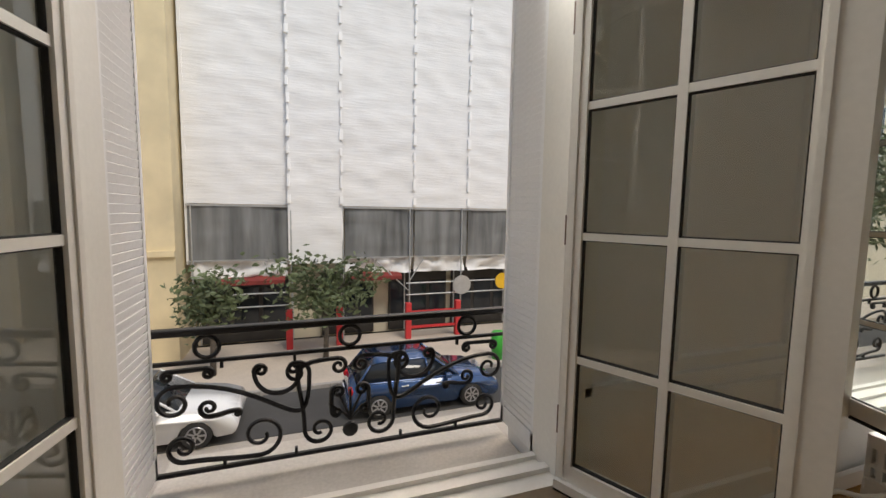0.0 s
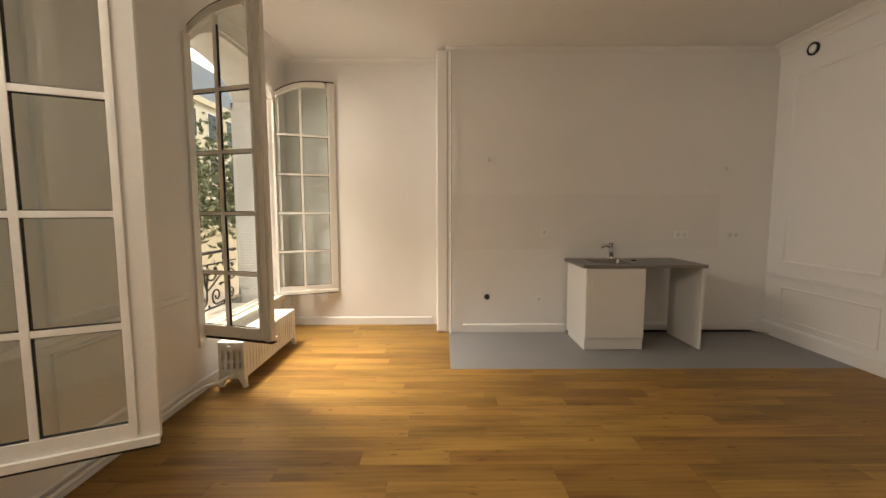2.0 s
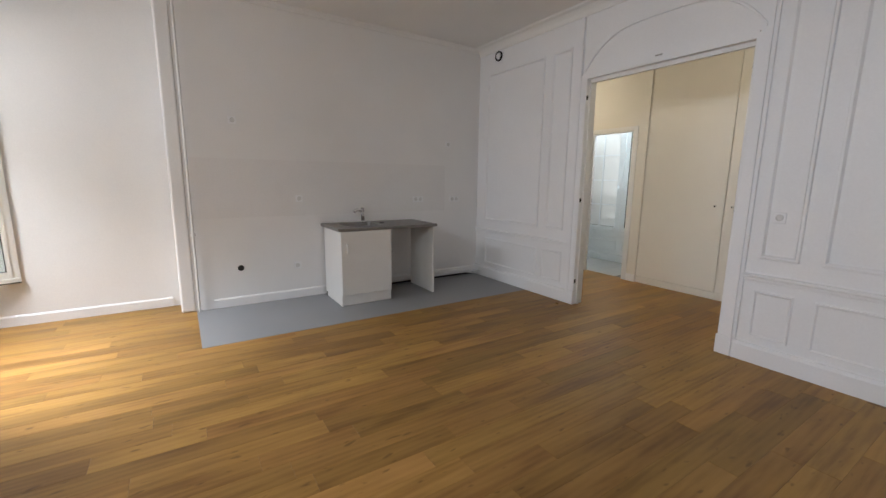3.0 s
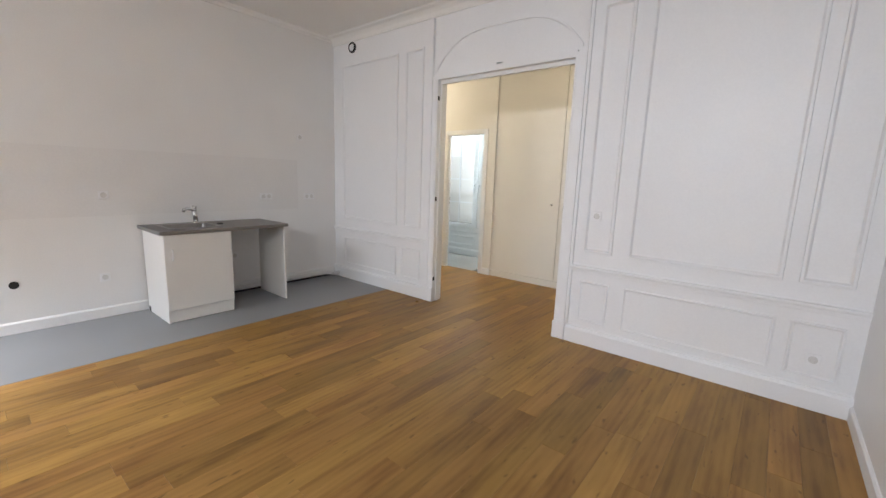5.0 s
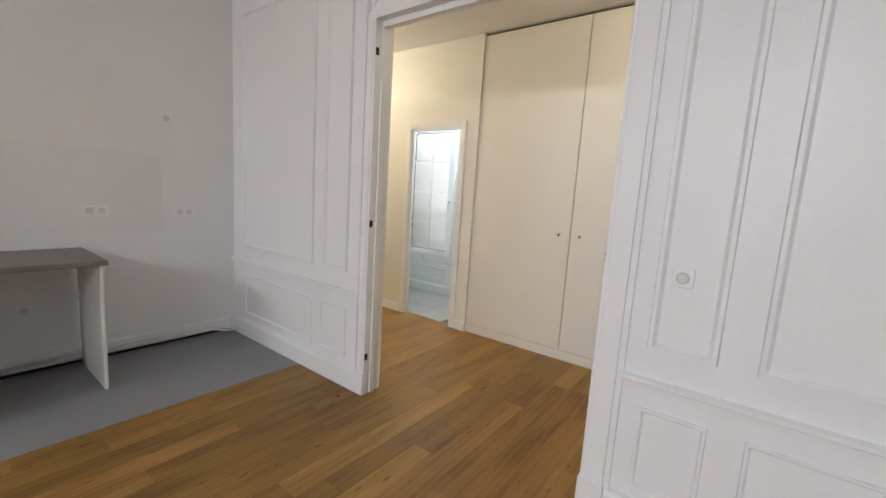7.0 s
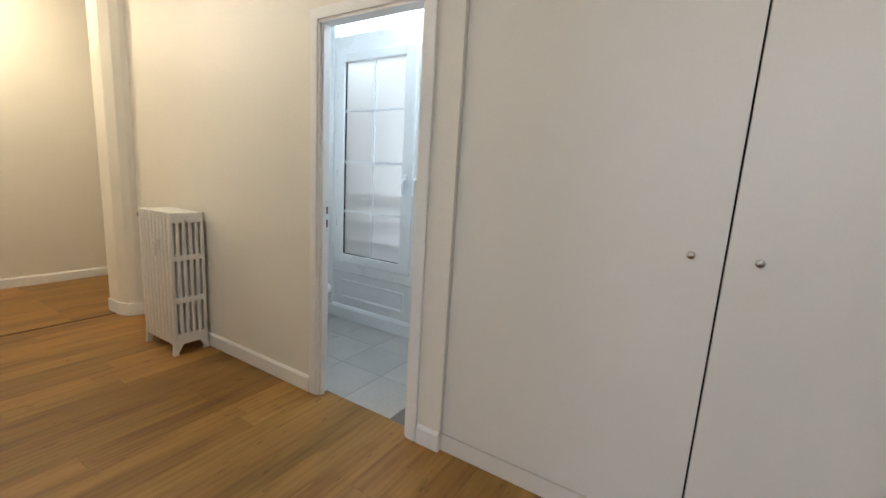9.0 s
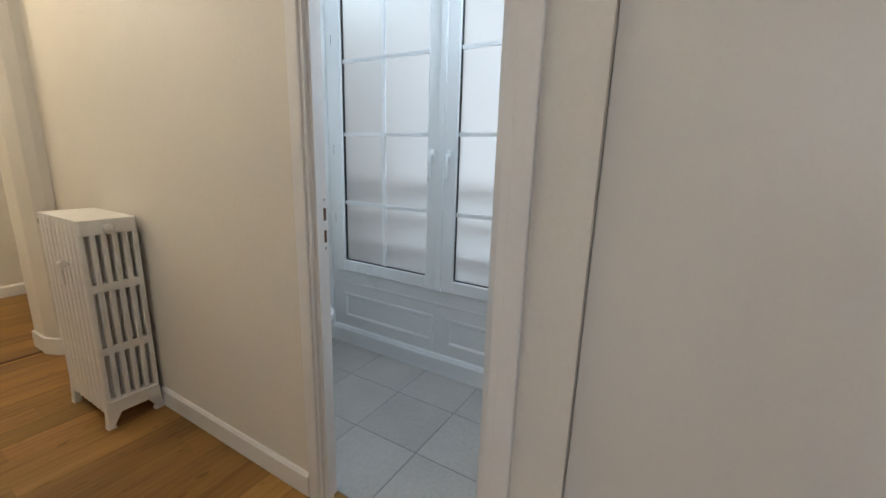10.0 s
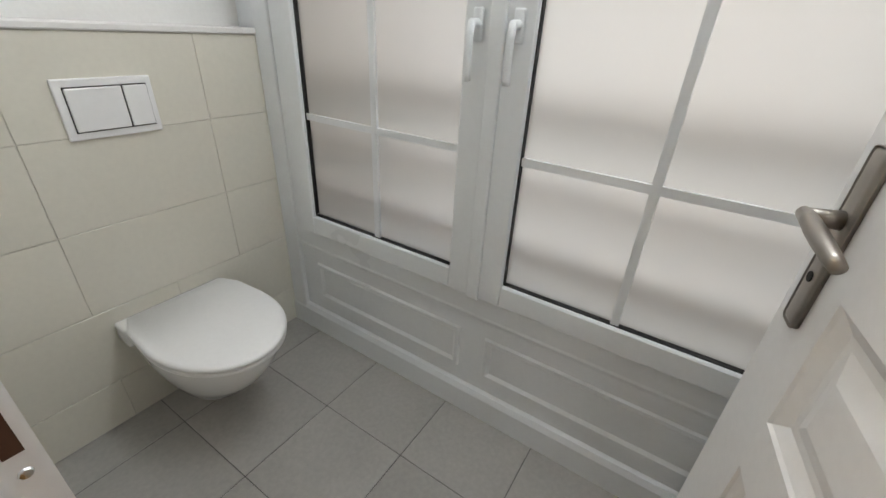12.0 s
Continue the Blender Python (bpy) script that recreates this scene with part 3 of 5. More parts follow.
def casement(parent, hinge, turn, mirror, MEET=MEET):
    """One tall leaf of ten panes; local u runs from the hinge to the meeting stile."""
    x, y = hinge
    m = pose(x, y, 0, 0, 0, turn)
    sgn = -1 if mirror else 1

    def top(u):
        return arch_z(min(0.795, 0.045 + u), 0.0, 1.59) - 0.035

    def put(u, v, d):
        return (u, sgn * d, v)

    bm = bmesh.new()
    zb = SILL + 0.02
    n = 14
    prism(bm, [(0, zb)] + [(STILE, zb)] + [(STILE, top(STILE) - 0.01), (0, top(0))], -THICK / 2, THICK / 2, put)
    prism(bm, [(LEAF - MEET, zb), (LEAF, zb), (LEAF, top(LEAF)), (LEAF - MEET, top(LEAF - MEET))], -THICK / 2, THICK / 2, put)
    prism(bm, [(STILE, zb), (LEAF - MEET, zb), (LEAF - MEET, zb + 0.085), (STILE, zb + 0.085)], -THICK / 2, THICK / 2, put)
    us = [STILE + (LEAF - MEET - MEET) * k / n for k in range(n + 1)]
    prism(bm, [(u, top(u) - 0.06 - 0.05 * max(0, 1 - (u - STILE) / 0.1) ** 2) for u in us] + [(u, top(u)) for u in us[::-1]], -THICK / 2, THICK / 2, put)
    # weather bar at the foot and the rebated meeting moulding
    prism(bm, [(0.0, zb - 0.012), (LEAF, zb - 0.012), (LEAF, zb + 0.022), (0.0, zb + 0.022)], THICK / 2, THICK / 2 + 0.02, put)
    prism(bm, [(LEAF - 0.045, zb), (LEAF - 0.012, zb), (LEAF - 0.012, top(LEAF)), (LEAF - 0.045, top(LEAF - 0.04))], -THICK / 2 - 0.014, -THICK / 2, put)
    mid = (LEAF + STILE - MEET) / 2
    prism(bm, [(mid - 0.014, zb + 0.08), (mid + 0.014, zb + 0.08), (mid + 0.014, top(mid) - 0.05), (mid - 0.014, top(mid) - 0.05)], -0.016, 0.016, put)
    for z in BARS:
        prism(bm, [(STILE - 0.005, z - 0.013), (LEAF - MEET + 0.005, z - 0.013), (LEAF - MEET + 0.005, z + 0.013), (STILE - 0.005, z + 0.013)], -0.015, 0.015, put)
    leaf = part("casement", bm, M_FRAME, parent, "open casement with glazing bars")
    leaf.matrix_local = m
    rows = (zb + 0.085, *BARS)
    for i, (ua, ub) in enumerate(((STILE, mid - 0.014), (mid + 0.014, LEAF - MEET))):
        for j, z in enumerate(rows):
            pb = bmesh.new()
            if j < 4:
                prism(pb, [(ua, z), (ub, z), (ub, rows[j + 1]), (ua, rows[j + 1])], -0.002, 0.002, put)
            else:
                prism(pb, [(ua, z), (ub, z)] + [(ub + (ua - ub) * k / 5, top(ub + (ua - ub) * k / 5) - 0.055) for k in range(6)], -0.002, 0.002, put)
            part("pane", pb, M_GLASS, leaf)
            leaf.children[-1].visible_shadow = False
    # black spacers of the panes, dark strips along head and foot
    sb = bmesh.new()
    for ua, ub in ((STILE, mid - 0.014), (mid + 0.014, LEAF - MEET)):
        for j, z in enumerate(rows):
            za = z + (0.0 if j == 0 else 0.013)
            zt = rows[j + 1] - 0.013 if j < 4 else min(top(ua), top(ub)) - 0.13
            box(sb, ua, ub, -0.009, 0.009, za, za + 0.004)
            if j < 4:
                box(sb, ua, ub, -0.009, 0.009, zt - 0.004, zt)
            box(sb, ua, ua + 0.004, -0.009, 0.009, za + 0.004, zt - 0.004)
            box(sb, ub - 0.004, ub, -0.009, 0.009, za + 0.004, zt - 0.004)
    part("glazing_seal", sb, M_RUBBER, leaf, "black edge seal of the panes")
    tb = bmesh.new()
    uh = [LEAF * k / 12 for k in range(13)]
    prism(tb, [(u, top(u) + 0.001) for u in uh] + [(u, top(u) + 0.012) for u in uh[::-1]], -THICK / 2 + 0.004, THICK / 2 + 0.008, put)
    prism(tb, [(0.0, zb - 0.022), (LEAF, zb - 0.022), (LEAF, zb - 0.013), (0.0, zb - 0.013)], -THICK / 2 + 0.004, THICK / 2 + 0.018, put)
    part("draught_strip", tb, M_DARK, leaf, "dark strip along head and foot of the leaf")
    # moulded bead along the two stiles
    mb = bmesh.new()
    for ua, ub in ((0.016, 0.030), (LEAF - MEET + 0.012, LEAF - MEET + 0.030)):
        for d0, d1 in ((THICK / 2, THICK / 2 + 0.006), (-THICK / 2 - 0.006, -THICK / 2)):
            prism(mb, [(ua, zb + 0.03), (ub, zb + 0.03), (ub, top(ub) - 0.03), (ua, top(ua) - 0.03)], d0, d1, put)
    part("stile_bead", mb, M_FRAME, leaf)
    for z in (0.62, 1.35, 2.1):
        hb = bmesh.new()
        tube(hb, [(-0.012, -sgn * 0.016, z), (-0.012, -sgn * 0.016, z + 0.11)], 0.013, 8)
        part("hinge", hb, M_BROWN, leaf, "dark metal hinge")
    return leaf


def street_window(name, u0, u1, left, right, back, label, meet=MEET):
    w = thing(name, label, "window", kind="structure")
    bm = bmesh.new()
    for a, b in ((u0, u0 + 0.045), (u1 - 0.045, u1)):
        box(bm, a, b, Y_N + 0.02, Y_N + 0.19, SILL, arch_z(a if a == u0 else b, u0, u1) + 0.06)
    us = [u0 + (u1 - u0) * k / 20 for k in range(21)]
    prism(bm, [(u, arch_z(u, u0, u1) - 0.035) for u in us] + [(u, arch_z(u, u0, u1) + 0.001) for u in us[::-1]], Y_N + 0.02, Y_N + 0.19, lambda u, v, d: (u, d, v))
    part("window_frame", bm, M_FRAME, w)
    bm = bmesh.new()
    for a, b, c, d in ((-0.015, 0.06, SILL - 0.03, SILL + 0.012), (0.06, 0.10, SILL - 0.03, SILL + 0.032), (0.10, 0.16, SILL - 0.03, SILL + 0.004), (0.16, 0.19, SILL - 0.03, SILL + 0.022)):
        box(bm, u0 + 0.001, u1 - 0.001, Y_N + a, Y_N + b, c, d)
    part("window_sill", bm, M_FRAME, w)
    # architrave on the room side
    for a, b in ((u0 - 0.075, u0), (u1, u1 + 0.075)):
        part("architrave", boxes((a, b, Y_N - 0.02, Y_N, SILL - 0.06, SPRING + 0.05)), M_FRAME, w)
    casement(w, (u0 + 0.045, Y_N + back), left, False)
    casement(w, (u1 - 0.045, Y_N + back), right, True, meet)
    part("outer_sill", rounded(u0 + 0.001, u1 - 0.001, Y_N + 0.192, Y_OUT + 0.30, 0.201, 0.335, 0.012, 2), M_STONE, w, "pale stone sill")
    return w


street_window("window_1", *WIN[0], -98.0, -64.3, 0.0, "tall arched window standing open, white glazing bars")
street_window("window_2", *WIN[1], -106.0, -67.5, 0.10, "tall arched window standing open above the radiator", 0.082)

# folding metal shutters in the reveals
slat_me = mesh_of("slat", rounded(-0.13, 0.13, -0.003, 0.003, -0.0155, 0.0155, 0.002, 1), M_SHUTTER)


def shutter(x, side):
    s = thing("folding_shutter", "white louvred metal shutter folded into the window reveal", "shutter", group="folding shutters")
    y0, y1, z1 = Y_N + 0.192, Y_OUT + 0.01, SPRING - 0.02
    for k in range(2):
        xa = x - side * (0.004 + 0.02 * k)
        lo, hi = sorted((xa, xa - side * 0.016))
        part("panel", boxes((lo, hi, y0, y0 + 0.025, SILL + 0.01, z1), (lo, hi, y1 - 0.025, y1, SILL + 0.01, z1), (lo, hi, y0, y1, SILL + 0.01, SILL + 0.09), (lo, hi, y0, y1, z1 - 0.06, z1)) if k else boxes((lo, hi, y0, y1, SILL + 0.01, z1)), M_SHUTTER, s)
    z = SILL + 0.11
    while z < z1 - 0.07:
        ob = new("slat", slat_me)
        ob.parent = s
        ob.matrix_local = pose(x - side * 0.034, (y0 + y1) / 2, z, 0, 0, 90) @ pose(0, 0, 0, -9 * side, 0, 0)
        z += 0.031
    return s


for u0, u1 in WIN:
    shutter(u0, -1)
    shutter(u1, 1)


# wrought-iron railings
def spiral(c, r, spin, a_out, turns=1.3, n=26):
    """From the eye of a volute outwards, ending at the angle a_out."""
    return [(c[0] + r * (0.22 + 0.78 * t) * math.cos(a_out - spin * turns * 2 * math.pi * (1 - t)), c[1] + r * (0.22 + 0.78 * t) * math.sin(a_out - spin * turns * 2 * math.pi * (1 - t))) for t in (k / n for k in range(n + 1))]


def scroll(c0, r0, s0, a0, c1, r1, s1, a1, pull=0.45):
    """A bar with a volute at each end, joined by a smooth sweep; spins are 1 or -1, angles in degrees."""
    a0, a1 = radians(a0), radians(a1)
    one, two = spiral(c0, r0, s0, a0), spiral(c1, r1, s1, a1)
    p, q = Vector(one[-1]), Vector(two[-1])
    d = (q - p).length * pull
    tp = Vector((-math.sin(a0), math.cos(a0))) * s0 * d
    tq = Vector((-math.sin(a1), math.cos(a1))) * s1 * d
    mid = []
    for k in range(1, 16):
        t = k / 16
        b = p * (1 - t) ** 3 + (p + tp) * 3 * t * (1 - t) ** 2 + (q + tq) * 3 * t * t * (1 - t) + q * t ** 3
        mid.append((b.x, b.y))
    return one + mid + two[::-1]


def railing(u0, u1):
    r = thing("balcony_railing", "black wrought-iron window railing with scrollwork", "railing", group="balcony railings")
    y = Y_OUT + 0.06
    c, h = (u0 + u1) / 2, (u1 - u0) / 2
    part("top_rail", rounded(u0, u1, y - 0.022, y + 0.022, 0.962, 0.992, 0.008, 2), M_IRON, r)
    part("middle_rail", rounded(u0, u1, y - 0.009, y + 0.009, 0.845, 0.861, 0.003, 1), M_IRON, r)
    part("bottom_rail", rounded(u0, u1, y - 0.010, y + 0.010, 0.386, 0.404, 0.003, 1), M_IRON, r)
    for k in (-1.32, 0, 1.32):
        bm = bmesh.new()
        tube(bm, [(c + k * h * 0.55 + 0.044 * math.cos(t), y, 0.911 + 0.044 * math.sin(t)) for t in (2 * math.pi * j / 20 for j in range(20))], 0.009, 6, True)
        part("ring", bm, M_IRON, r)
    scrolls = (
        ((-0.365, 0.79), 0.026, 1, 180, (-0.235, 0.785), 0.028, -1, 0, 0.75),
        ((-0.68, 0.69), 0.068, -1, 90, (-0.225, 0.765), 0.052, -1, 0, 0.75),
        ((-0.37, 0.51), 0.09, -1, 270, (-0.655, 0.50), 0.06, 1, 270, 0.35),
        ((-0.05, 0.775), 0.036, 1, 90, (-0.13, 0.495), 0.066, -1, 180, 0.75),
        ((-0.56, 0.655), 0.036, 1, 270, (-0.455, 0.62), 0.012, 1, 90, 0.5),
        ((-0.56, 0.80), 0.022, 1, 90, (-0.70, 0.80), 0.02, -1, 90, 0.3),
        ((-0.052, 0.655), 0.03, 1, 180, (-0.06, 0.565), 0.022, -1, 180, 0.6),
    )
    for side in (1, -1):
        for row in scrolls:
            bm = bmesh.new()
            tube(bm, [(c + side * u * h / 0.77, y, v) for u, v in scroll(*row)], lambda s: 0.0108 - 0.003 * abs(2 * s - 1), 6)
            part("scroll", bm, M_IRON, r)
    bm = bmesh.new()
    for a in (-0.9, -0.45, 0.0, 0.45, 0.9):
        tube(bm, [(c + math.sin(a) * t * (0.6 + 0.4 * math.sin(t * 14)), y, 0.52 + math.cos(a) * t * 1.2) for t in (0.0, 0.03, 0.06, 0.09, 0.12)], 0.006, 6)
    lathe(bm, [(0.002, -0.012), (0.032, -0.01), (0.036, 0.0), (0.032, 0.01), (0.002, 0.012)], pose(c, y, 0.475, 90), 14)
    part("palmette", bm, M_IRON, r)
    for k in (-0.66, -0.3, 0.3, 0.66):
        for za, zb in ((0.404, 0.43), (0.82, 0.845)):
            part("tie", boxes((c + k * h - 0.006, c + k * h + 0.006, y - 0.008, y + 0.008, za, zb)), M_IRON, r)
    return r


for u0, u1 in WIN:
    railing(u0 + 0.0, u1 - 0.0)


# ---- radiators ----
def radiator(name, label, m, count, pitch, depth, cols, height, ties, group="radiators"):
    """Cast-iron column radiator; its length runs along local x, its depth along y."""
    r = thing(name, label, "radiator", group=group, m=m)
    z0 = 0.075
    cw = depth / (cols * 1.75 - 0.75)
    th = pitch * 0.36

    # one casting a section: columns, cross ties and both rails with the slots left open
    ys = sorted({c * cw * 1.75 + d for c in range(cols) for d in (0.0, cw)})
    zs = sorted({z0 + 0.03, z0 + 0.075, *(z for t in ties for z in t), height - 0.07, height - 0.03})
    bm = bmesh.new()
    for a, (ya, yb) in enumerate(zip(ys, ys[1:])):
        for za, zb in zip(zs, zs[1:]):
            solid_row = za < z0 + 0.05 or zb > height - 0.05 or any(abs(za - t[0]) < 1e-4 for t in ties)
            if a % 2 == 0 or solid_row:
                box(bm, -th, th, ya, yb, za, zb)
    bmesh.ops.remove_doubles(bm, verts=bm.verts[:], dist=1e-5)
    bm.verts.index_update()
    seen = {}
    for f in bm.faces:
        key = tuple(sorted(v.index for v in f.verts))
        seen[key] = seen.get(key, 0) + 1
    inner_faces = [f for f in bm.faces if seen[tuple(sorted(v.index for v in f.verts))] > 1]
    bmesh.ops.delete(bm, geom=inner_faces, context="FACES")
    bmesh.ops.recalc_face_normals(bm, faces=bm.faces[:])
    bmesh.ops.bevel(bm, geom=[e for e in bm.edges if len(e.link_faces) == 2 and e.calc_face_angle(0.0) > 0.5], offset=0.0045, segments=2, affect="EDGES", profile=0.5, clamp_overlap=True)
    section_me = mesh_of("section", bm, M_IRONWHITE)
    for k in range(count):
        ob = new("section", section_me)
        ob.parent = r
        ob.location = (k * pitch, 0, 0)
    # ribbed headers along top and foot
    front = []
    for k in range(count):
        for f, o in ((-0.49, 0.012), (-0.36, 0.002), (0.0, 0.0), (0.36, 0.002), (0.49, 0.012)):
            front.append(((k + f) * pitch, o))
    outline = [(x, depth - o) for x, o in front] + [(x, o) for x, o in front[::-1]]
    for nm, za, zb in (("top_header", height - 0.066, height), ("bottom_header", z0, z0 + 0.064)):
        hm = prism(bmesh.new(), outline, za, zb, lambda u, v, e: (u, v, e))
        bmesh.ops.recalc_face_normals(hm, faces=hm.faces[:])
        bmesh.ops.bevel(hm, geom=[e for e in hm.edges if abs(e.verts[0].co.z - e.verts[1].co.z) < 1e-4], offset=0.009, segments=3, affect="EDGES", profile=0.5, clamp_overlap=True)
        part(nm, hm, M_IRONWHITE, r)
    for k in (0, count - 1):
        for end in (0, 1):
            y, d = depth * end, 1 - 2 * end
            fm = prism(bmesh.new(), [(y, z0 + 0.05), (y + d * 0.07, z0 + 0.02), (y + d * 0.045, z0 - 0.02), (y + d * 0.02, 0.012), (y + d * 0.03, 0.0), (y - d * 0.008, 0.0), (y - d * 0.004, 0.03)], k * pitch - th, k * pitch + th, lambda u, v, e: (e, u, v))
            part("foot", fm, M_IRONWHITE, r)
    bm = bmesh.new()
    lathe(bm, [(0.004, 0), (0.024, 0.002), (0.022, 0.02), (0.004, 0.024)], pose(-pitch * 0.5, depth / 2, height - 0.045, 0, -90, 0), 12)
    part("plug", bm, M_IRONWHITE, r)
    return r


hall_rad = radiator("radiator", "tall white cast-iron column radiator on the hall wall", pose(4.94, -5.71, 0), 9, 0.05, 0.225, 6, 1.0, ((0.37, 0.41), (0.67, 0.71)))
bm = bmesh.new()
tube(bm, [(0.10, 0.235, 0.80), (0.13, 0.255, 0.78), (0.14, 0.25, 0.70)], 0.008, 8)
lathe(bm, [(0.004, 0), (0.016, 0.002), (0.016, 0.04), (0.004, 0.042)], pose(0.10, 0.25, 0.80, 0, 90, 0), 10)
part("bleed_valve", bm, M_IRONWHITE, hall_rad, "small white valve")
bm = bmesh.new()
lathe(bm, [(0.004, 0), (0.02, 0.002), (0.02, 0.03), (0.004, 0.032)], pose(0.43, 0.2, 0.95, 0, 90, 0), 10)
part("valve_cap", bm, M_NICKEL, hall_rad, "metal cap")
low_rad = radiator("radiator", "low white cast-iron radiator under the window", pose(3.02, 1.19, 0), 21, 0.054, 0.21, 5, 0.37, ((0.2, 0.22),))
bm = bmesh.new()
tube(bm, [(-0.03, 0.10, 0.11), (-0.10, 0.11, 0.11), (-0.16, 0.14, 0.10), (-0.19, 0.22, 0.085), (-0.30, 0.245, 0.08), (-1.6, 0.245, 0.075), (-3.2, 0.245, 0.07)], 0.013, 8)
lathe(bm, [(0.004, 0), (0.022, 0.002), (0.022, 0.05), (0.004, 0.052)], pose(-0.02, 0.10, 0.11, 0, -90, 0), 12)
part("feed_pipe", bm, M_IRONWHITE, low_rad, "painted feed pipe", True)

# ---- kitchen corner ----
KX0, KY0, KY1, KZ = 3.848, -1.785, -3.02, 0.868
sink_hole = (4.00, 4.36, -2.36, -1.93)
wt = thing("worktop", "grey laminate worktop on the sink unit", "worktop")
part("board", boxes((KX0, sink_hole[0], KY1, KY0, KZ - 0.032, KZ), (sink_hole[1], X_K - 0.004, KY1, KY0, KZ - 0.032, KZ), (sink_hole[0], sink_hole[1], KY1, sink_hole[2], KZ - 0.032, KZ), (sink_hole[0], sink_hole[1], sink_hole[3], KY0, KZ - 0.032, KZ)), M_TOP, wt)
part("front_edge", rounded(KX0 - 0.004, KX0 + 0.001, KY1, KY0, KZ - 0.031, KZ - 0.001, 0.002, 1), M_TOP, wt)
sink = thing("sink", "dark grey steel inset sink", "sink")
bm = bmesh.new()
x0, x1, y0, y1 = sink_hole
rim = [[(x0 - 0.02, y0 - 0.02), (x1 + 0.02, y0 - 0.02), (x1 + 0.02, y1 + 0.02), (x0 - 0.02, y1 + 0.02)], [(x0 + 0.01, y0 + 0.01), (x1 - 0.01, y0 + 0.01), (x1 - 0.01, y1 - 0.01), (x0 + 0.01, y1 - 0.01)], [(x0 + 0.03, y0 + 0.03), (x1 - 0.03, y0 + 0.03), (x1 - 0.03, y1 - 0.03), (x0 + 0.03, y1 - 0.03)]]
rings = [[bm.verts.new((x, y, z)) for x, y in q] for q, z in ((rim[0], KZ + 0.001), (rim[0], KZ + 0.005), (rim[1], KZ + 0.004), (rim[2], KZ - 0.13))]
for a, b in zip(rings, rings[1:]):
    for k in range(4):
        bm.faces.new((a[k], a[(k + 1) % 4], b[(k + 1) % 4], b[k]))
bm.faces.new(rings[-1])
bmesh.ops.bevel(bm, geom=[e for e in bm.edges if abs(e.verts[0].co.z - e.verts[1].co.z) > 0.05], offset=0.03, segments=3, affect="EDGES")
part("basin", bm, M_SINK, sink)
tap = thing("tap", "chrome single-lever kitchen tap", "tap")
bm = bmesh.new()
lathe(bm, [(0.004, 0), (0.031, 0.001), (0.032, 0.010), (0.027, 0.020), (0.022, 0.024), (0.004, 0.025)], pose(4.38, -2.275, KZ + 0.001), 16)
tube(bm, [(4.38, -2.275, KZ + 0.02), (4.378, -2.268, KZ + 0.08), (4.374, -2.256, KZ + 0.14)], lambda s: 0.023 - 0.002 * s, 14)
part("body", bm, M_STEEL, tap, smooth=True)
bm = bmesh.new()
tube(bm, [(4.376, -2.275, KZ + 0.138), (4.368, -2.235, KZ + 0.152), (4.352, -2.19, KZ + 0.158), (4.338, -2.155, KZ + 0.150), (4.334, -2.147, KZ + 0.128)], lambda s: 0.021 - 0.006 * s, 12)
part("spout", bm, M_STEEL, tap, smooth=True)
bm = bmesh.new()
tube(bm, [(4.376, -2.27, KZ + 0.155), (4.376, -2.285, KZ + 0.172), (4.372, -2.245, KZ + 0.182)], 0.009, 8)
part("lever", bm, M_STEEL, tap, smooth=True)
plug = bmesh.new()
lathe(plug, [(0.004, 0), (0.03, 0.001), (0.03, 0.008), (0.012, 0.012), (0.004, 0.012)], pose(4.20, -2.44, KZ), 14)
solid("sink_plug", plug, M_DARK, "black sink plug lying on the worktop", "plug", smooth=True)
cab = thing("kitchen_cabinet", "white sink cabinet with one door", "cabinet")
part("body", boxes((3.872, 4.46, -2.405, -2.389, 0.10, KZ - 0.033), (3.872, 4.46, -1.831, -1.815, 0.001, KZ - 0.033), (3.872, 4.46, -2.389, -1.831, 0.10, 0.118), (4.44, 4.46, -2.389, -1.831, 0.118, KZ - 0.033)), M_KITCHEN, cab)
cdoor = part("door", rounded(3.852, 3.870, -2.403, -1.815, 0.125, KZ - 0.036, 0.002, 1), M_KITCHEN, cab)
bm = bmesh.new()
tube(bm, [(3.852, -1.875, 0.60), (3.830, -1.875, 0.61), (3.824, -1.875, 0.65), (3.830, -1.875, 0.69), (3.852, -1.875, 0.70)], 0.006, 8)
part("handle", bm, M_PLASTIC, cdoor, "white bow handle", True)
part("plinth", boxes((3.877, 3.892, -2.405, -1.831, 0.006, 0.118)), M_KITCHEN, cab)
part("foot", boxes((4.40, 4.44, -1.835, -1.812, 0.0, 0.05)), M_RUBBER, cab)
solid("side_panel", rounded(3.877, 4.46, -3.0, -2.98, 0.0, KZ - 0.033, 0.002, 1), M_KITCHEN, "white end panel that carries the worktop", "panel")


# greyer than the plate: shade of the socket recess put into the colour
M_INSERT = material("insert_shade_grey", (0.69, 0.68, 0.67), 0.3, bump=0.0)


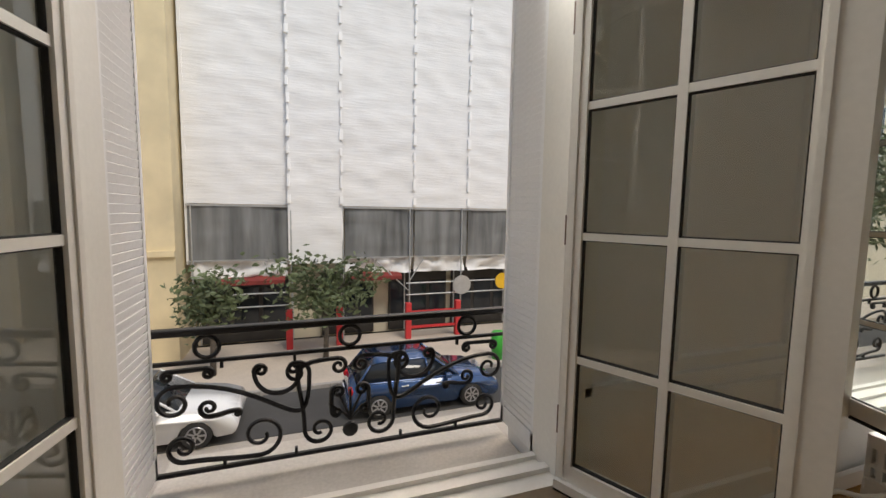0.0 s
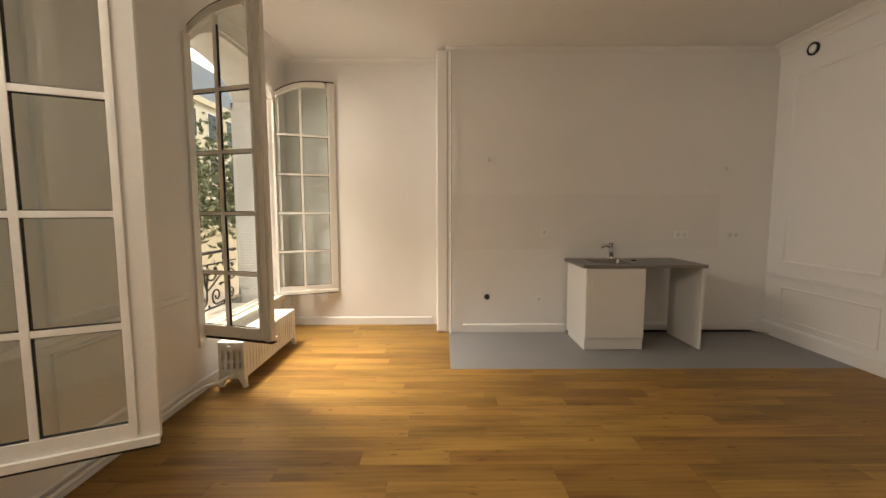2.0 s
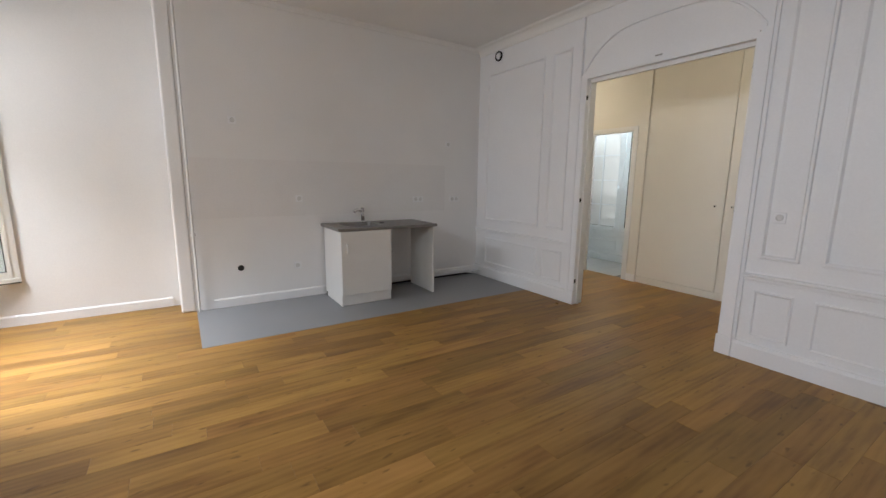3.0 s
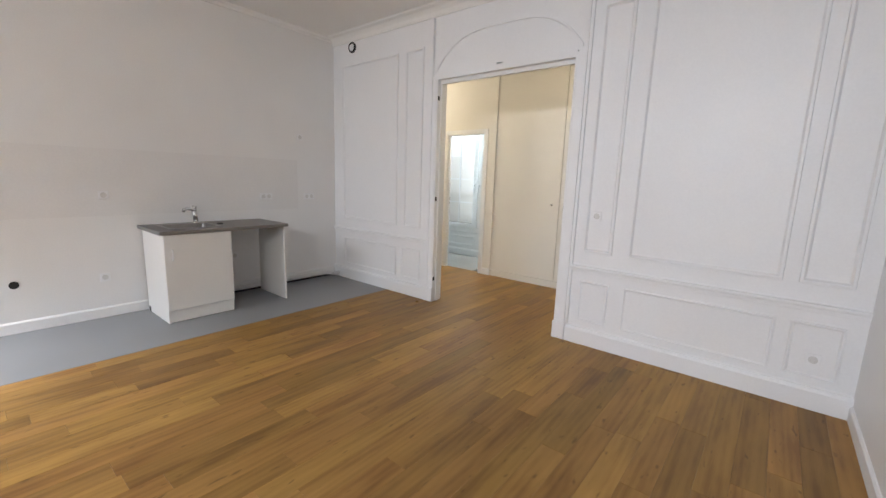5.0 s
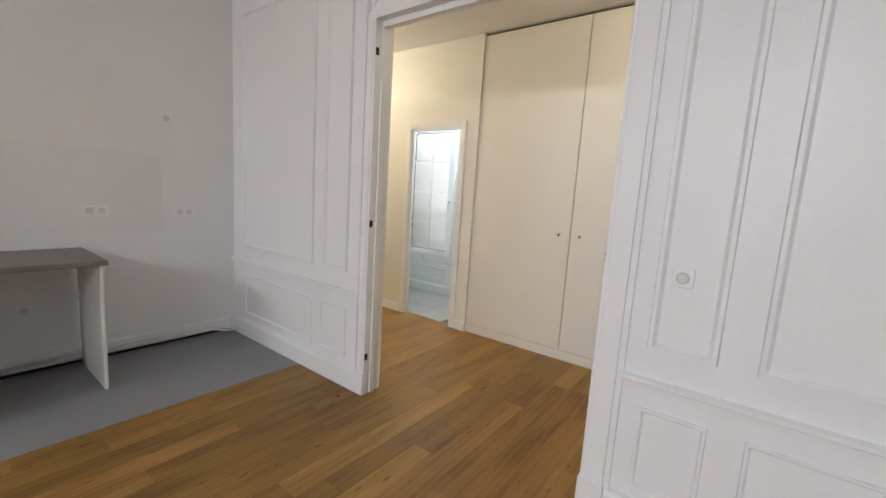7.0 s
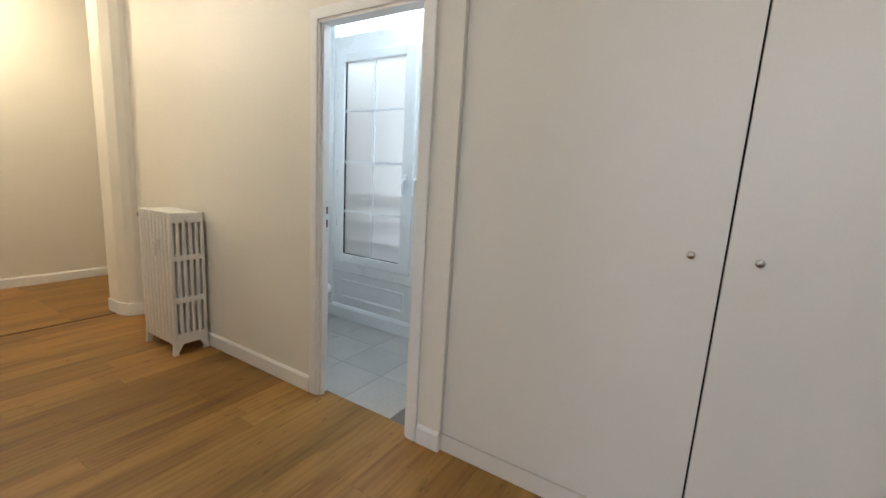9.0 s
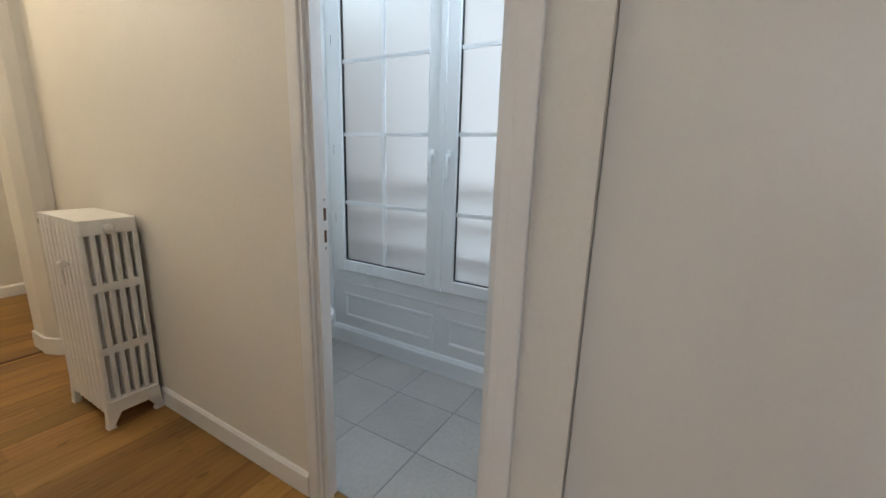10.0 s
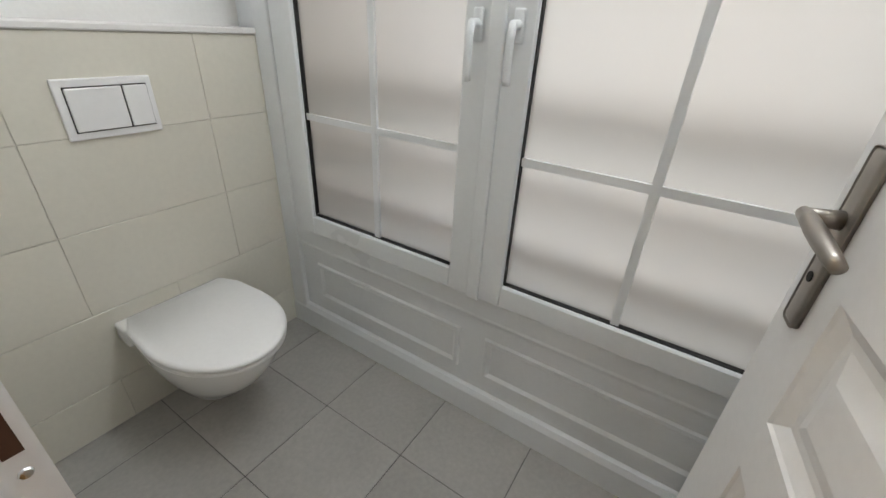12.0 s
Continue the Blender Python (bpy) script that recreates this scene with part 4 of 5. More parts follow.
def socket(y, z, gangs, x=X_K, facing=-1, axis="x", label="white socket on the kitchen wall"):
    w = 0.078 * gangs
    s = thing("wall_socket", label, "socket", group="wall sockets")
    if axis == "x":
        m = pose(x, y, z, 0, -90, 0)
    else:
        m = pose(y, x, z, -90, 0, 0)
    # local z points into the room, local y along the wall for axis x
    bm = rounded(-0.039, 0.039, -w / 2, w / 2, 0.0, 0.011, 0.004, 2) if axis == "x" else rounded(-w / 2, w / 2, -0.039, 0.039, 0.0, 0.011, 0.004, 2)
    part("plate", bm, M_PLASTIC, s)
    for g in range(gangs):
        o = (g - (gangs - 1) / 2) * 0.071
        bm = bmesh.new()
        px, py = (0, o) if axis == "x" else (o, 0)
        lathe(bm, [(0.025, 0.0111), (0.0245, 0.0145), (0.0215, 0.0150), (0.018, 0.0118), (0.014, 0.0116)], pose(px, py, 0), 16)
        part("insert", bm, M_INSERT, s, "round raised rim")
    s.matrix_world = m
    return s


socket(-1.55, 1.165, 1)
socket(-1.50, 0.39, 1)
socket(-3.11, 1.135, 2)
socket(-3.70, 1.13, 2)
socket(-3.585, 1.88, 1)
socket(-0.915, 1.98, 1)
socket(0.825, 1.15, 1, Y_S, axis="y", label="white light switch on the panelled wall")
socket(-0.66, 0.335, 1, Y_S, axis="y", label="white socket low on the panelled wall")
socket(-2.70, 0.45, 1)
hole = bmesh.new()
lathe(hole, [(0.002, 0.0), (0.032, 0.0), (0.032, 0.004), (0.026, 0.004), (0.024, 0.0015), (0.002, 0.0015)], pose(X_K, -0.90, 0.418, 0, -90, 0), 18)
solid("drain_outlet", hole, M_DARK, "open black drain outlet in the wall", "outlet")
pipes = thing("water_pipes", "white painted pipes along the skirting", "pipe")
for k, z in enumerate((0.058, 0.082)):
    bm = bmesh.new()
    tube(bm, [(X_K - 0.035, -2.45, z), (X_K - 0.035, -3.80, z), (X_K - 0.045, -3.86, z), (X_K - 0.12, -4.0, z - 0.02), (X_K - 0.13, -4.09, z - 0.02)], 0.010, 8)
    part("pipe", bm, M_WALL, pipes, smooth=True)
vent = thing("air_vent", "round white air vent with a dark ring", "vent")
bm = bmesh.new()
lathe(bm, [(0.03, 0), (0.062, 0.0), (0.064, 0.02), (0.056, 0.03), (0.046, 0.012), (0.03, 0.01)], pose(4.09, Y_S + 0.001, 3.02, -90, 0, 0), 24)
part("ring", bm, M_DARK, vent, "dark ring", True)
bm = bmesh.new()
lathe(bm, [(0.002, 0.0), (0.044, 0.0), (0.042, 0.02), (0.03, 0.032), (0.002, 0.034)], pose(4.09, Y_S + 0.002, 3.02, -90, 0, 0), 24)
part("disc", bm, M_PLASTIC, vent, "white disc", True)

# ---- hall ----
closet = thing("closet", "cream built-in closet with full-height flush doors", "closet")
part("plinth", boxes((X_W + 0.01, 2.901, Y_CL - 0.04, Y_CL + 0.006, 0.001, 0.085)), M_CLOSET, closet)
# carcass coloured near-black, giving the door gaps their shade
part("carcass", boxes((2.885, 2.902, -6.4, Y_CL - 0.012, 0.001, Z_H - 0.002), (X_W + 0.01, 2.885, Y_CL - 0.09, Y_CL - 0.03, 0.001, Z_H - 0.002)), M_DARK, closet)
for k in range(4):
    x1 = 2.9005 - k * 1.018
    x0 = max(x1 - 1.0115, X_W + 0.01)
    door = part("door", rounded(x0, x1, Y_CL - 0.022, Y_CL, 0.09, Z_H - 0.022, 0.002, 1), M_CLOSET, closet)
    kx = x0 + 0.093 if k % 2 == 0 else x1 - 0.085
    bm = bmesh.new()
    lathe(bm, [(0.004, 0), (0.008, 0.002), (0.007, 0.012), (0.014, 0.018), (0.013, 0.026), (0.003, 0.029)], pose(kx, Y_CL, 1.125, -90, 0, 0), 14)
    part("knob", bm, M_STEEL, door, "small steel knob", True)

dframe = trim("trim_toilet_door", "white frame of the toilet doorway")
for s, u in ((-1, DOOR[0]), (1, DOOR[1])):
    lo, hi = sorted((u, u + s * 0.055))
    part("architrave", rounded(lo, hi, Y_B, Y_B + 0.014, 0.001, DOOR[2] + 0.055, 0.004, 2), M_PANEL, dframe)
    lo, hi = sorted((u - s * 0.012, u + s * 0.001))
    part("jamb", boxes((lo, hi, Y_B2 - 0.002, Y_B + 0.006, 0.001, DOOR[2])), M_PANEL, dframe)
    lo, hi = sorted((u - s * 0.028, u - s * 0.012))
    part("stop", boxes((lo, hi, Y_B2 + 0.030, Y_B - 0.008, 0.001, DOOR[2])), M_PANEL, dframe)
part("architrave", boxes((DOOR[0], DOOR[1], Y_B, Y_B + 0.014, DOOR[2], DOOR[2] + 0.055)), M_PANEL, dframe)
part("head", boxes((DOOR[0], DOOR[1], Y_B2 - 0.002, Y_B + 0.006, DOOR[2] - 0.015, DOOR[2])), M_PANEL, dframe)
keep = part("strike_plate", boxes((DOOR[1] - 0.0135, DOOR[1] - 0.012, Y_B2 + 0.001, Y_B2 + 0.024, 0.972, 1.177)), M_PANEL, dframe)
for z0, z1 in ((1.017, 1.059), (1.092, 1.134)):
    part("keep_hole", boxes((DOOR[1] - 0.0145, DOOR[1] - 0.0135, Y_B2 + 0.006, Y_B2 + 0.018, z0, z1)), M_BROWN, keep, "rusty brown latch hole")
for z in (0.997, 1.162):
    bm = bmesh.new()
    lathe(bm, [(0.001, 0), (0.005, 0.0005), (0.004, 0.002), (0.001, 0.0022)], pose(DOOR[1] - 0.0135, Y_B2 + 0.012, z, 0, -90, 0), 8)
    part("screw", bm, M_STEEL, keep)

chip = bmesh.new()
lathe(chip, [(0.004, 0.0), (0.02, 0.001), (0.017, 0.012), (0.006, 0.018)], pose(2.74, -3.97, 0.0), 7)
solid("wood_crumb", chip, M_OAK, "small brown wood crumb on the oak floor", "debris")

# ---- toilet ----
tdoor = thing("door_1", "white panelled toilet door standing open", "door", kind="structure", m=pose(3.15, Y_B2 - 0.02, 0, 0, 0, -81.2))
DW, DT = 0.65, 0.04
cells = [(0.10, 0.53, 0.13, 0.77), (0.10, 0.53, 0.86, 1.05), (0.10, 0.53, 1.14, 1.95)]
bm = bmesh.new()
us, vs = sorted({0, DW, *(c[0] for c in cells), *(c[1] for c in cells)}), sorted({0.008, 2.06, *(c[2] for c in cells), *(c[3] for c in cells)})
for ua, ub in zip(us, us[1:]):
    for va, vb in zip(vs, vs[1:]):
        if not any(c[0] <= ua and ub <= c[1] and c[2] <= va and vb <= c[3] for c in cells):
            box(bm, ua, ub, -DT / 2, DT / 2, va, vb)
bmesh.ops.remove_doubles(bm, verts=bm.verts[:], dist=1e-5)
part("stiles", bm, M_PANEL, tdoor)
for u0, u1, v0, v1 in cells:
    bm = bmesh.new()
    for sgn in (-1, 1):
        lo = [[bm.verts.new((u, sgn * d, v)) for u, v in ((u0 + i, v0 + i), (u1 - i, v0 + i), (u1 - i, v1 - i), (u0 + i, v1 - i))] for i, d in ((0, DT / 2), (0.004, DT / 2 - 0.004), (0.022, DT / 2 - 0.013), (0.034, DT / 2 - 0.013), (0.062, DT / 2 - 0.003), (0.066, DT / 2 - 0.003))]
        for a, b in zip(lo, lo[1:]):
            for k in range(4):
                bm.faces.new((a[k], a[(k + 1) % 4], b[(k + 1) % 4], b[k]))
        bm.faces.new(lo[-1])
    part("panel", bm, M_PANEL, tdoor)


def handle_set(sgn):
    f = sgn * DT / 2
    hp = part("handle_plate", rounded(-0.019, 0.019, 0.0, 0.009, -0.115, 0.115, 0.0085, 3), M_NICKEL, tdoor, "satin nickel backplate", True)
    hp.matrix_local = pose(DW - 0.055, f, 1.092, 0, 0, 0 if sgn > 0 else 180)
    bm = bmesh.new()
    lathe(bm, [(0.004, 0), (0.012, 0.001), (0.010, 0.02), (0.009, 0.034), (0.004, 0.038)], pose(0, 0.008, 0.03, -90, 0, 0), 12)
    e = -1 if sgn > 0 else 1
    tube(bm, [(0.008 * -e, 0.042, 0.03), (e * 0.025, 0.045, 0.031), (e * 0.05, 0.046, 0.029), (e * 0.075, 0.046, 0.026), (e * 0.105, 0.044, 0.021), (e * 0.118, 0.042, 0.018)], lambda s: 0.0075 + 0.003 * math.sin(math.pi * min(1, s * 0.9 + 0.1)), 10)
    part("lever", bm, M_NICKEL, hp, smooth=True)
    bm = bmesh.new()
    lathe(bm, [(0.001, 0), (0.007, 0.0), (0.007, 0.0015), (0.001, 0.0016)], pose(0, 0.0088, -0.045, -90, 0, 0), 10)
    part("keyhole", bm, M_DARK, hp)


handle_set(1)
handle_set(-1)

bwin = thing("window_3", "white frosted toilet window with slim glazing bars", "window", kind="structure")
SASHES = ((3.928, 4.72), (3.085, 3.892))
part("window_frame", boxes((4.72, 4.785, Y_BW - 0.03, Y_BW + 0.012, 0.535, 2.31), (3.05, 3.085, Y_BW - 0.03, Y_BW + 0.012, 0.535, 2.31), (3.05, 4.785, Y_BW - 0.03, Y_BW + 0.012, 2.31, 2.455), (3.05, 4.785, Y_BW - 0.03, Y_BW + 0.012, 2.80, 2.85), (3.89, 3.93, Y_BW - 0.03, Y_BW + 0.012, 2.455, 2.80), (3.05, 4.785, Y_BW - 0.03, Y_BW + 0.012, 0.46, 0.535)), M_UPVC, bwin)
part("frame_cover", rounded(4.785, 4.872, Y_BW - 0.02, Y_BW + 0.02, 0.10, 2.85, 0.004, 1), M_UPVC, bwin)
part("mullion", rounded(3.889, 3.931, Y_BW - 0.02, Y_BW + 0.046, 0.535, 2.31, 0.005, 2), M_UPVC, bwin)
for i, (u0, u1) in enumerate(SASHES):
    f = 0.075
    z0, z1 = 0.54, 2.31
    bm = bmesh.new()
    for b in ((u0, u0 + f, z0, z1), (u1 - f, u1, z0, z1), (u0 + f, u1 - f, z0, z0 + 0.075), (u0 + f, u1 - f, z1 - 0.07, z1)):
        box(bm, b[0], b[1], Y_BW - 0.01, Y_BW + 0.036, b[2], b[3])
    bmesh.ops.bevel(bm, geom=bm.edges[:], offset=0.004, segments=1, affect="EDGES")
    sash = part("sash", bm, M_UPVC, bwin)
    part("gasket", boxes((u0 + f, u1 - f, Y_BW - 0.004, Y_BW + 0.022, z0 + 0.075, z0 + 0.078), (u0 + f, u0 + f + 0.003, Y_BW - 0.004, Y_BW + 0.022, z0 + 0.081, z1 - 0.07), (u1 - f - 0.003, u1 - f, Y_BW - 0.004, Y_BW + 0.022, z0 + 0.081, z1 - 0.07)), M_RUBBER, sash, "black glazing gasket")
    mid = (u0 + u1) / 2
    part("glazing_bar", boxes((mid - 0.011, mid + 0.011, Y_BW + 0.009, Y_BW + 0.02, z0 + 0.075, z1 - 0.07)), M_UPVC, sash)
    zs = (0.998, 1.425, 1.85)
    for z in zs:
        part("glazing_bar", boxes((u0 + f, mid - 0.011, Y_BW + 0.009, Y_BW + 0.019, z - 0.011, z + 0.011), (mid + 0.011, u1 - f, Y_BW + 0.009, Y_BW + 0.019, z - 0.011, z + 0.011)), M_UPVC, sash)
    part("pane", boxes((u0 + f, u1 - f, Y_BW, Y_BW + 0.006, z0 + 0.075, z1 - 0.07)), M_FROST, sash, "frosted pane")
    hx = u0 + 0.035 if i == 0 else u1 - 0.035
    bm = rounded(hx - 0.014, hx + 0.014, Y_BW + 0.036, Y_BW + 0.046, 1.27, 1.345, 0.006, 2)
    lathe(bm, [(0.004, 0), (0.011, 0.001), (0.010, 0.028), (0.004, 0.032)], pose(hx, Y_BW + 0.045, 1.31, -90, 0, 0), 10)
    tube(bm, [(hx, Y_BW + 0.07, 1.315), (hx, Y_BW + 0.078, 1.28), (hx, Y_BW + 0.078, 1.20), (hx, Y_BW + 0.074, 1.185)], 0.009, 8)
    part("handle", bm, M_UPVC, sash, "white turn handle", True)
    part("base_panel", frame_moulding(bmesh.new(), u0 + 0.03, u1 - 0.03, 0.19, 0.37, lambda u, v, out: (u, Y_BW + out, v), 0.03, 0.009), M_UPVC, bwin)
part("drip_moulding", strip(bmesh.new(), [(0, -0.02), (0.008, -0.015), (0.012, 0.0), (0.008, 0.014), (0.008, 0.028), (0, 0.036)], [(3.05, 0.45), (4.785, 0.45)], lambda u, v, out: (u, Y_BW + out, v)), M_UPVC, bwin)
part("foot_moulding", strip(bmesh.new(), [(0, 0), (0.024, 0), (0.024, 0.10), (0.014, 0.12), (0, 0.125)], [(3.05, 0.001), (4.872, 0.001)], lambda u, v, out: (u, Y_BW + out, v)), M_UPVC, bwin)
for z in (0.86, 1.30, 1.95):
    part("hinge", boxes((4.735, 4.739, Y_BW + 0.012, Y_BW + 0.016, z, z + 0.06)), M_DARK, bwin)

for _a, _b in ((3.93, 4.72), (3.085, 3.89)):
    part("transom_pane", boxes((_a, _b, Y_BW - 0.01, Y_BW - 0.004, 2.455, 2.80)), M_FROST, bwin, "frosted transom pane")

# unseen courtyard pieces, added to shape the light on the frosted panes
court = thing("courtyard_ledge", "unseen beige walls and ledges that shade the frosted panes", "wall", kind="structure")
M_COURT = material("beige_render", (0.50, 0.43, 0.36), 0.9, scale=2, vary=0.1)
part("side_wall", boxes((4.73, 4.88, -7.15, -6.84, 0.0, 2.4)), M_COURT, court)
# added to keep blue sky light off the panes
part("far_wall", boxes((1.5, 6.5, -8.75, -8.6, -1.0, 5.6)), M_COURT, court)
part("low_wall", boxes((2.6, 5.2, -7.20, -7.15, 0.0, 0.66)), M_COURT, court)
# bars set close behind the panes for their soft dark bands
for z, d in ((0.72, 0.045), (0.91, 0.035), (1.10, 0.045)):
    part("ledge", boxes((3.06, 4.72, -6.885, -6.855, z, z + d)), M_COURT, court)

wtiles = thing("tiling", "cream rectangular wall tiles with fine joints", "tiling", kind="structure")
part("grout", boxes((4.874, 4.884, Y_BW + 0.001, Y_B2 - 0.001, 0.001, 1.247)), M_WGROUT, wtiles)
for r, (z0, z1) in enumerate(((0.003, 0.179), (0.181, 0.449), (0.451, 0.719), (0.721, 0.984), (0.986, 1.245))):
    ys = [Y_BW + 0.002, -6.565, -6.065, Y_B2 - 0.002] if r != 1 else [Y_BW + 0.002, -6.321, Y_B2 - 0.002]
    for ya, yb in zip(ys, ys[1:]):
        part("tile", rounded(4.870, 4.882, ya + 0.001, yb - 0.001, z0, z1, 0.0015, 1), M_WTILE, wtiles)
solid("trim_ledge", rounded(4.862, 5.03, Y_BW + 0.001, Y_B2 - 0.001, 1.247, 1.267, 0.004, 1), M_WALL, "white ledge over the tiles", "ledge", kind="structure")

flush = thing("flush_plate", "white dual flush plate on the tiled wall", "flush plate")
part("plate", rounded(4.860, 4.871, -6.408, -6.172, 0.976, 1.134, 0.004, 2), M_PLASTIC, flush)
# black sheet behind the buttons, painting the shade of their joints
part("gap", boxes((4.8585, 4.8605, -6.392, -6.192, 0.996, 1.114)), M_DARK, flush)
part("button", rounded(4.852, 4.8595, -6.325, -6.194, 0.999, 1.111, 0.003, 2), M_PLASTIC, flush, "large flush button")
part("button", rounded(4.852, 4.8595, -6.390, -6.329, 0.999, 1.111, 0.003, 2), M_PLASTIC, flush, "small flush button")


def egg(length, half, back, n=40):
    """Outline of seat and bowl: square at the wall, round at the front; (out, side)."""
    pts = []
    for k in range(n + 1):
        a = -math.pi / 2 + math.pi * k / n
        pts.append((back + (length - back) * max(0, math.cos(a)) ** 0.92, half * math.sin(a)))
    return [(0.0, -half * 0.80), (back * 0.5, -half * 0.95)] + pts + [(back * 0.5, half * 0.95), (0.0, half * 0.80)]


def loft(bm, rings):
    vs = [[bm.verts.new(p) for p in r] for r in rings]
    for a, b in zip(vs, vs[1:]):
        for k in range(len(a)):
            j = (k + 1) % len(a)
            bm.faces.new((a[k], a[j], b[j], b[k]))
    bm.faces.new(vs[0][::-1])
    bm.faces.new(vs[-1])
    return bm


TY = -6.285
wc = thing("toilet", "white wall-hung toilet with a closed lid", "toilet")


def at_wc(out, side, z):
    return (4.869 - out, TY + side, z)


rings = []
for z, ln, hf in ((0.125, 0.22, 0.07), (0.135, 0.28, 0.09), (0.175, 0.37, 0.125), (0.25, 0.44, 0.155), (0.32, 0.49, 0.177), (0.37, 0.512, 0.185), (0.392, 0.514, 0.186)):
    rings.append([at_wc(o, s, z) for o, s in egg(ln, hf, 0.20)])
part("deck", rounded(4.79, 4.869, TY - 0.182, TY + 0.182, 0.33, 0.402, 0.012, 3), M_CERAMIC, wc, smooth=True)
part("bowl", loft(bmesh.new(), rings), M_CERAMIC, wc, smooth=True)
for nm, z0, z1, ln, hf in (("seat", 0.394, 0.410, 0.536, 0.194), ("lid", 0.412, 0.432, 0.540, 0.197)):
    rings = []
    for z, i in ((z0, 0.006), (z0 + 0.003, 0.0), (z1 - 0.007, 0.0), (z1 - 0.002, 0.005), (z1, 0.016)):
        rings.append([at_wc(0.06 + (o - 0.06) * (1 - i * 2) if o > 0.06 else 0.06 + o * 0.01, s * (1 - i * 4), z) for o, s in egg(ln, hf, 0.26)])
    part(nm, loft(bmesh.new(), rings), M_PLASTIC, wc, smooth=True)
for s in (-0.09, 0.09):
    bm = bmesh.new()
    tube(bm, [at_wc(0.045, s - 0.02, 0.41), at_wc(0.045, s + 0.02, 0.41)], 0.012, 10)
    part("hinge", bm, M_STEEL, wc, "chrome hinge", True)


# ---- the street ----
GZ = -4.0
M_ROAD = material("light_worn_asphalt", (0.50, 0.45, 0.39), 0.9, scale=0.6, vary=0.15, bump=0.3, fine=30)
M_LANE = material("dark_asphalt", (0.075, 0.073, 0.072), 0.85, scale=0.8, vary=0.2, bump=0.3, fine=30)
M_PAVE = material("beige_pavement", (0.52, 0.45, 0.38), 0.9, scale=0.7, vary=0.12, bump=0.25, fine=20)
M_KERB = material("granite_kerb", (0.36, 0.34, 0.32), 0.8, scale=3, vary=0.15)
M_NET = material("white_scaffold_sheet", (0.80, 0.80, 0.80), 0.65, scale=0.5, vary=0.03, bump=0.45, fine=2.6, bump_dist=0.06, stretch=(0.6, 1, 4.6))
M_LACE = material("white_sheet_lacing", (0.90, 0.90, 0.90), 0.6, scale=2, vary=0.03)
M_GREYNET = material("grey_mesh_sheet", (0.19, 0.195, 0.195), 0.8, scale=0.35, vary=0.5, bump=0.3, fine=1.2, stretch=(2.5, 1, 0.25), bump_dist=0.1)
M_POLE = material("galvanised_pole", (0.50, 0.51, 0.52), 0.45, 0.6)
M_RED = material("red_painted_post", (0.55, 0.035, 0.04), 0.5, scale=3, vary=0.15)
M_AWNING = material("dark_red_canvas", (0.22, 0.035, 0.03), 0.85, scale=3, vary=0.2)
M_SHOP = material("dark_shopfront", (0.035, 0.032, 0.03), 0.4, scale=2, vary=0.4)
M_YELLOW = material("yellow_limestone", (0.74, 0.62, 0.40), 0.85, scale=1.2, vary=0.12, bump=0.3)
M_CREAMST = material("cream_limestone", (0.62, 0.56, 0.44), 0.85, scale=1.0, vary=0.12, bump=0.3)
M_SLATE = material("blue_slate", (0.16, 0.19, 0.23), 0.6, scale=2, vary=0.2)
M_BARK = material("grey_bark", (0.10, 0.085, 0.07), 0.9, scale=8, vary=0.3, bump=0.6)
M_LEAF = material("green_leaves", (0.115, 0.15, 0.07), 0.6, scale=1.2, vary=0.45, bump=0.0)
M_BLUE = material("dark_blue_car_paint", (0.022, 0.07, 0.19), 0.2, 0.3, scale=2, vary=0.05, bump=0.0, coat=1.0)
M_CARWHITE = material("white_car_paint", (0.80, 0.81, 0.82), 0.25, scale=2, vary=0.02, bump=0.0, coat=1.0)
M_CARGLASS = material("tinted_car_glass", (0.02, 0.025, 0.03), 0.08, bump=0.0)
M_TAIL = material("red_tail_lamp", (0.5, 0.015, 0.02), 0.2, bump=0.0)
M_ALLOY = material("alloy_rim", (0.45, 0.45, 0.46), 0.35, 0.9)
M_YSIGN = material("yellow_sign_paint", (0.75, 0.45, 0.03), 0.5)
M_GREEN = material("bright_green_plastic", (0.05, 0.45, 0.06), 0.5)
M_BANNER = material("red_banner_cloth", (0.55, 0.06, 0.06), 0.7, scale=1, vary=0.1)

solid("ground", boxes((-400, 400, Y_OUT, 600, GZ - 1.0, GZ - 0.12)), M_LANE, "wide ground under the street", "ground", kind="structure")
solid("road", boxes((-60, 70, 4.6, 10.4, GZ - 0.3, GZ - 0.02)), M_ROAD, "pale worn roadway", "road", kind="structure")
solid("parking_lane", boxes((-60, 70, 10.4, 12.8, GZ - 0.3, GZ)), M_LANE, "dark asphalt parking lane", "road", kind="structure")
solid("pavement_far", boxes((-60, 70, 12.95, 17.6, GZ - 0.3, GZ + 0.12)), M_PAVE, "beige pavement before the shops", "pavement", kind="structure")
solid("pavement_near", boxes((-60, 70, Y_OUT, 4.45, GZ - 0.3, GZ + 0.12)), M_PAVE, "beige pavement below the windows", "pavement", kind="structure")
for nm, y0 in (("kerb_far", 12.8), ("kerb_near", 4.45)):
    k = thing(nm, "granite kerb of long stones", "kerb", kind="structure")
    kb = mesh_of("kerb_stone", rounded(0.004, 0.996, 0, 0.15, GZ - 0.3, GZ + 0.125, 0.015, 1), M_KERB)
    for i in range(-12, 20):
        ob = new("kerb_stone", kb)
        ob.location = (i, y0, 0)
        ob.parent = k
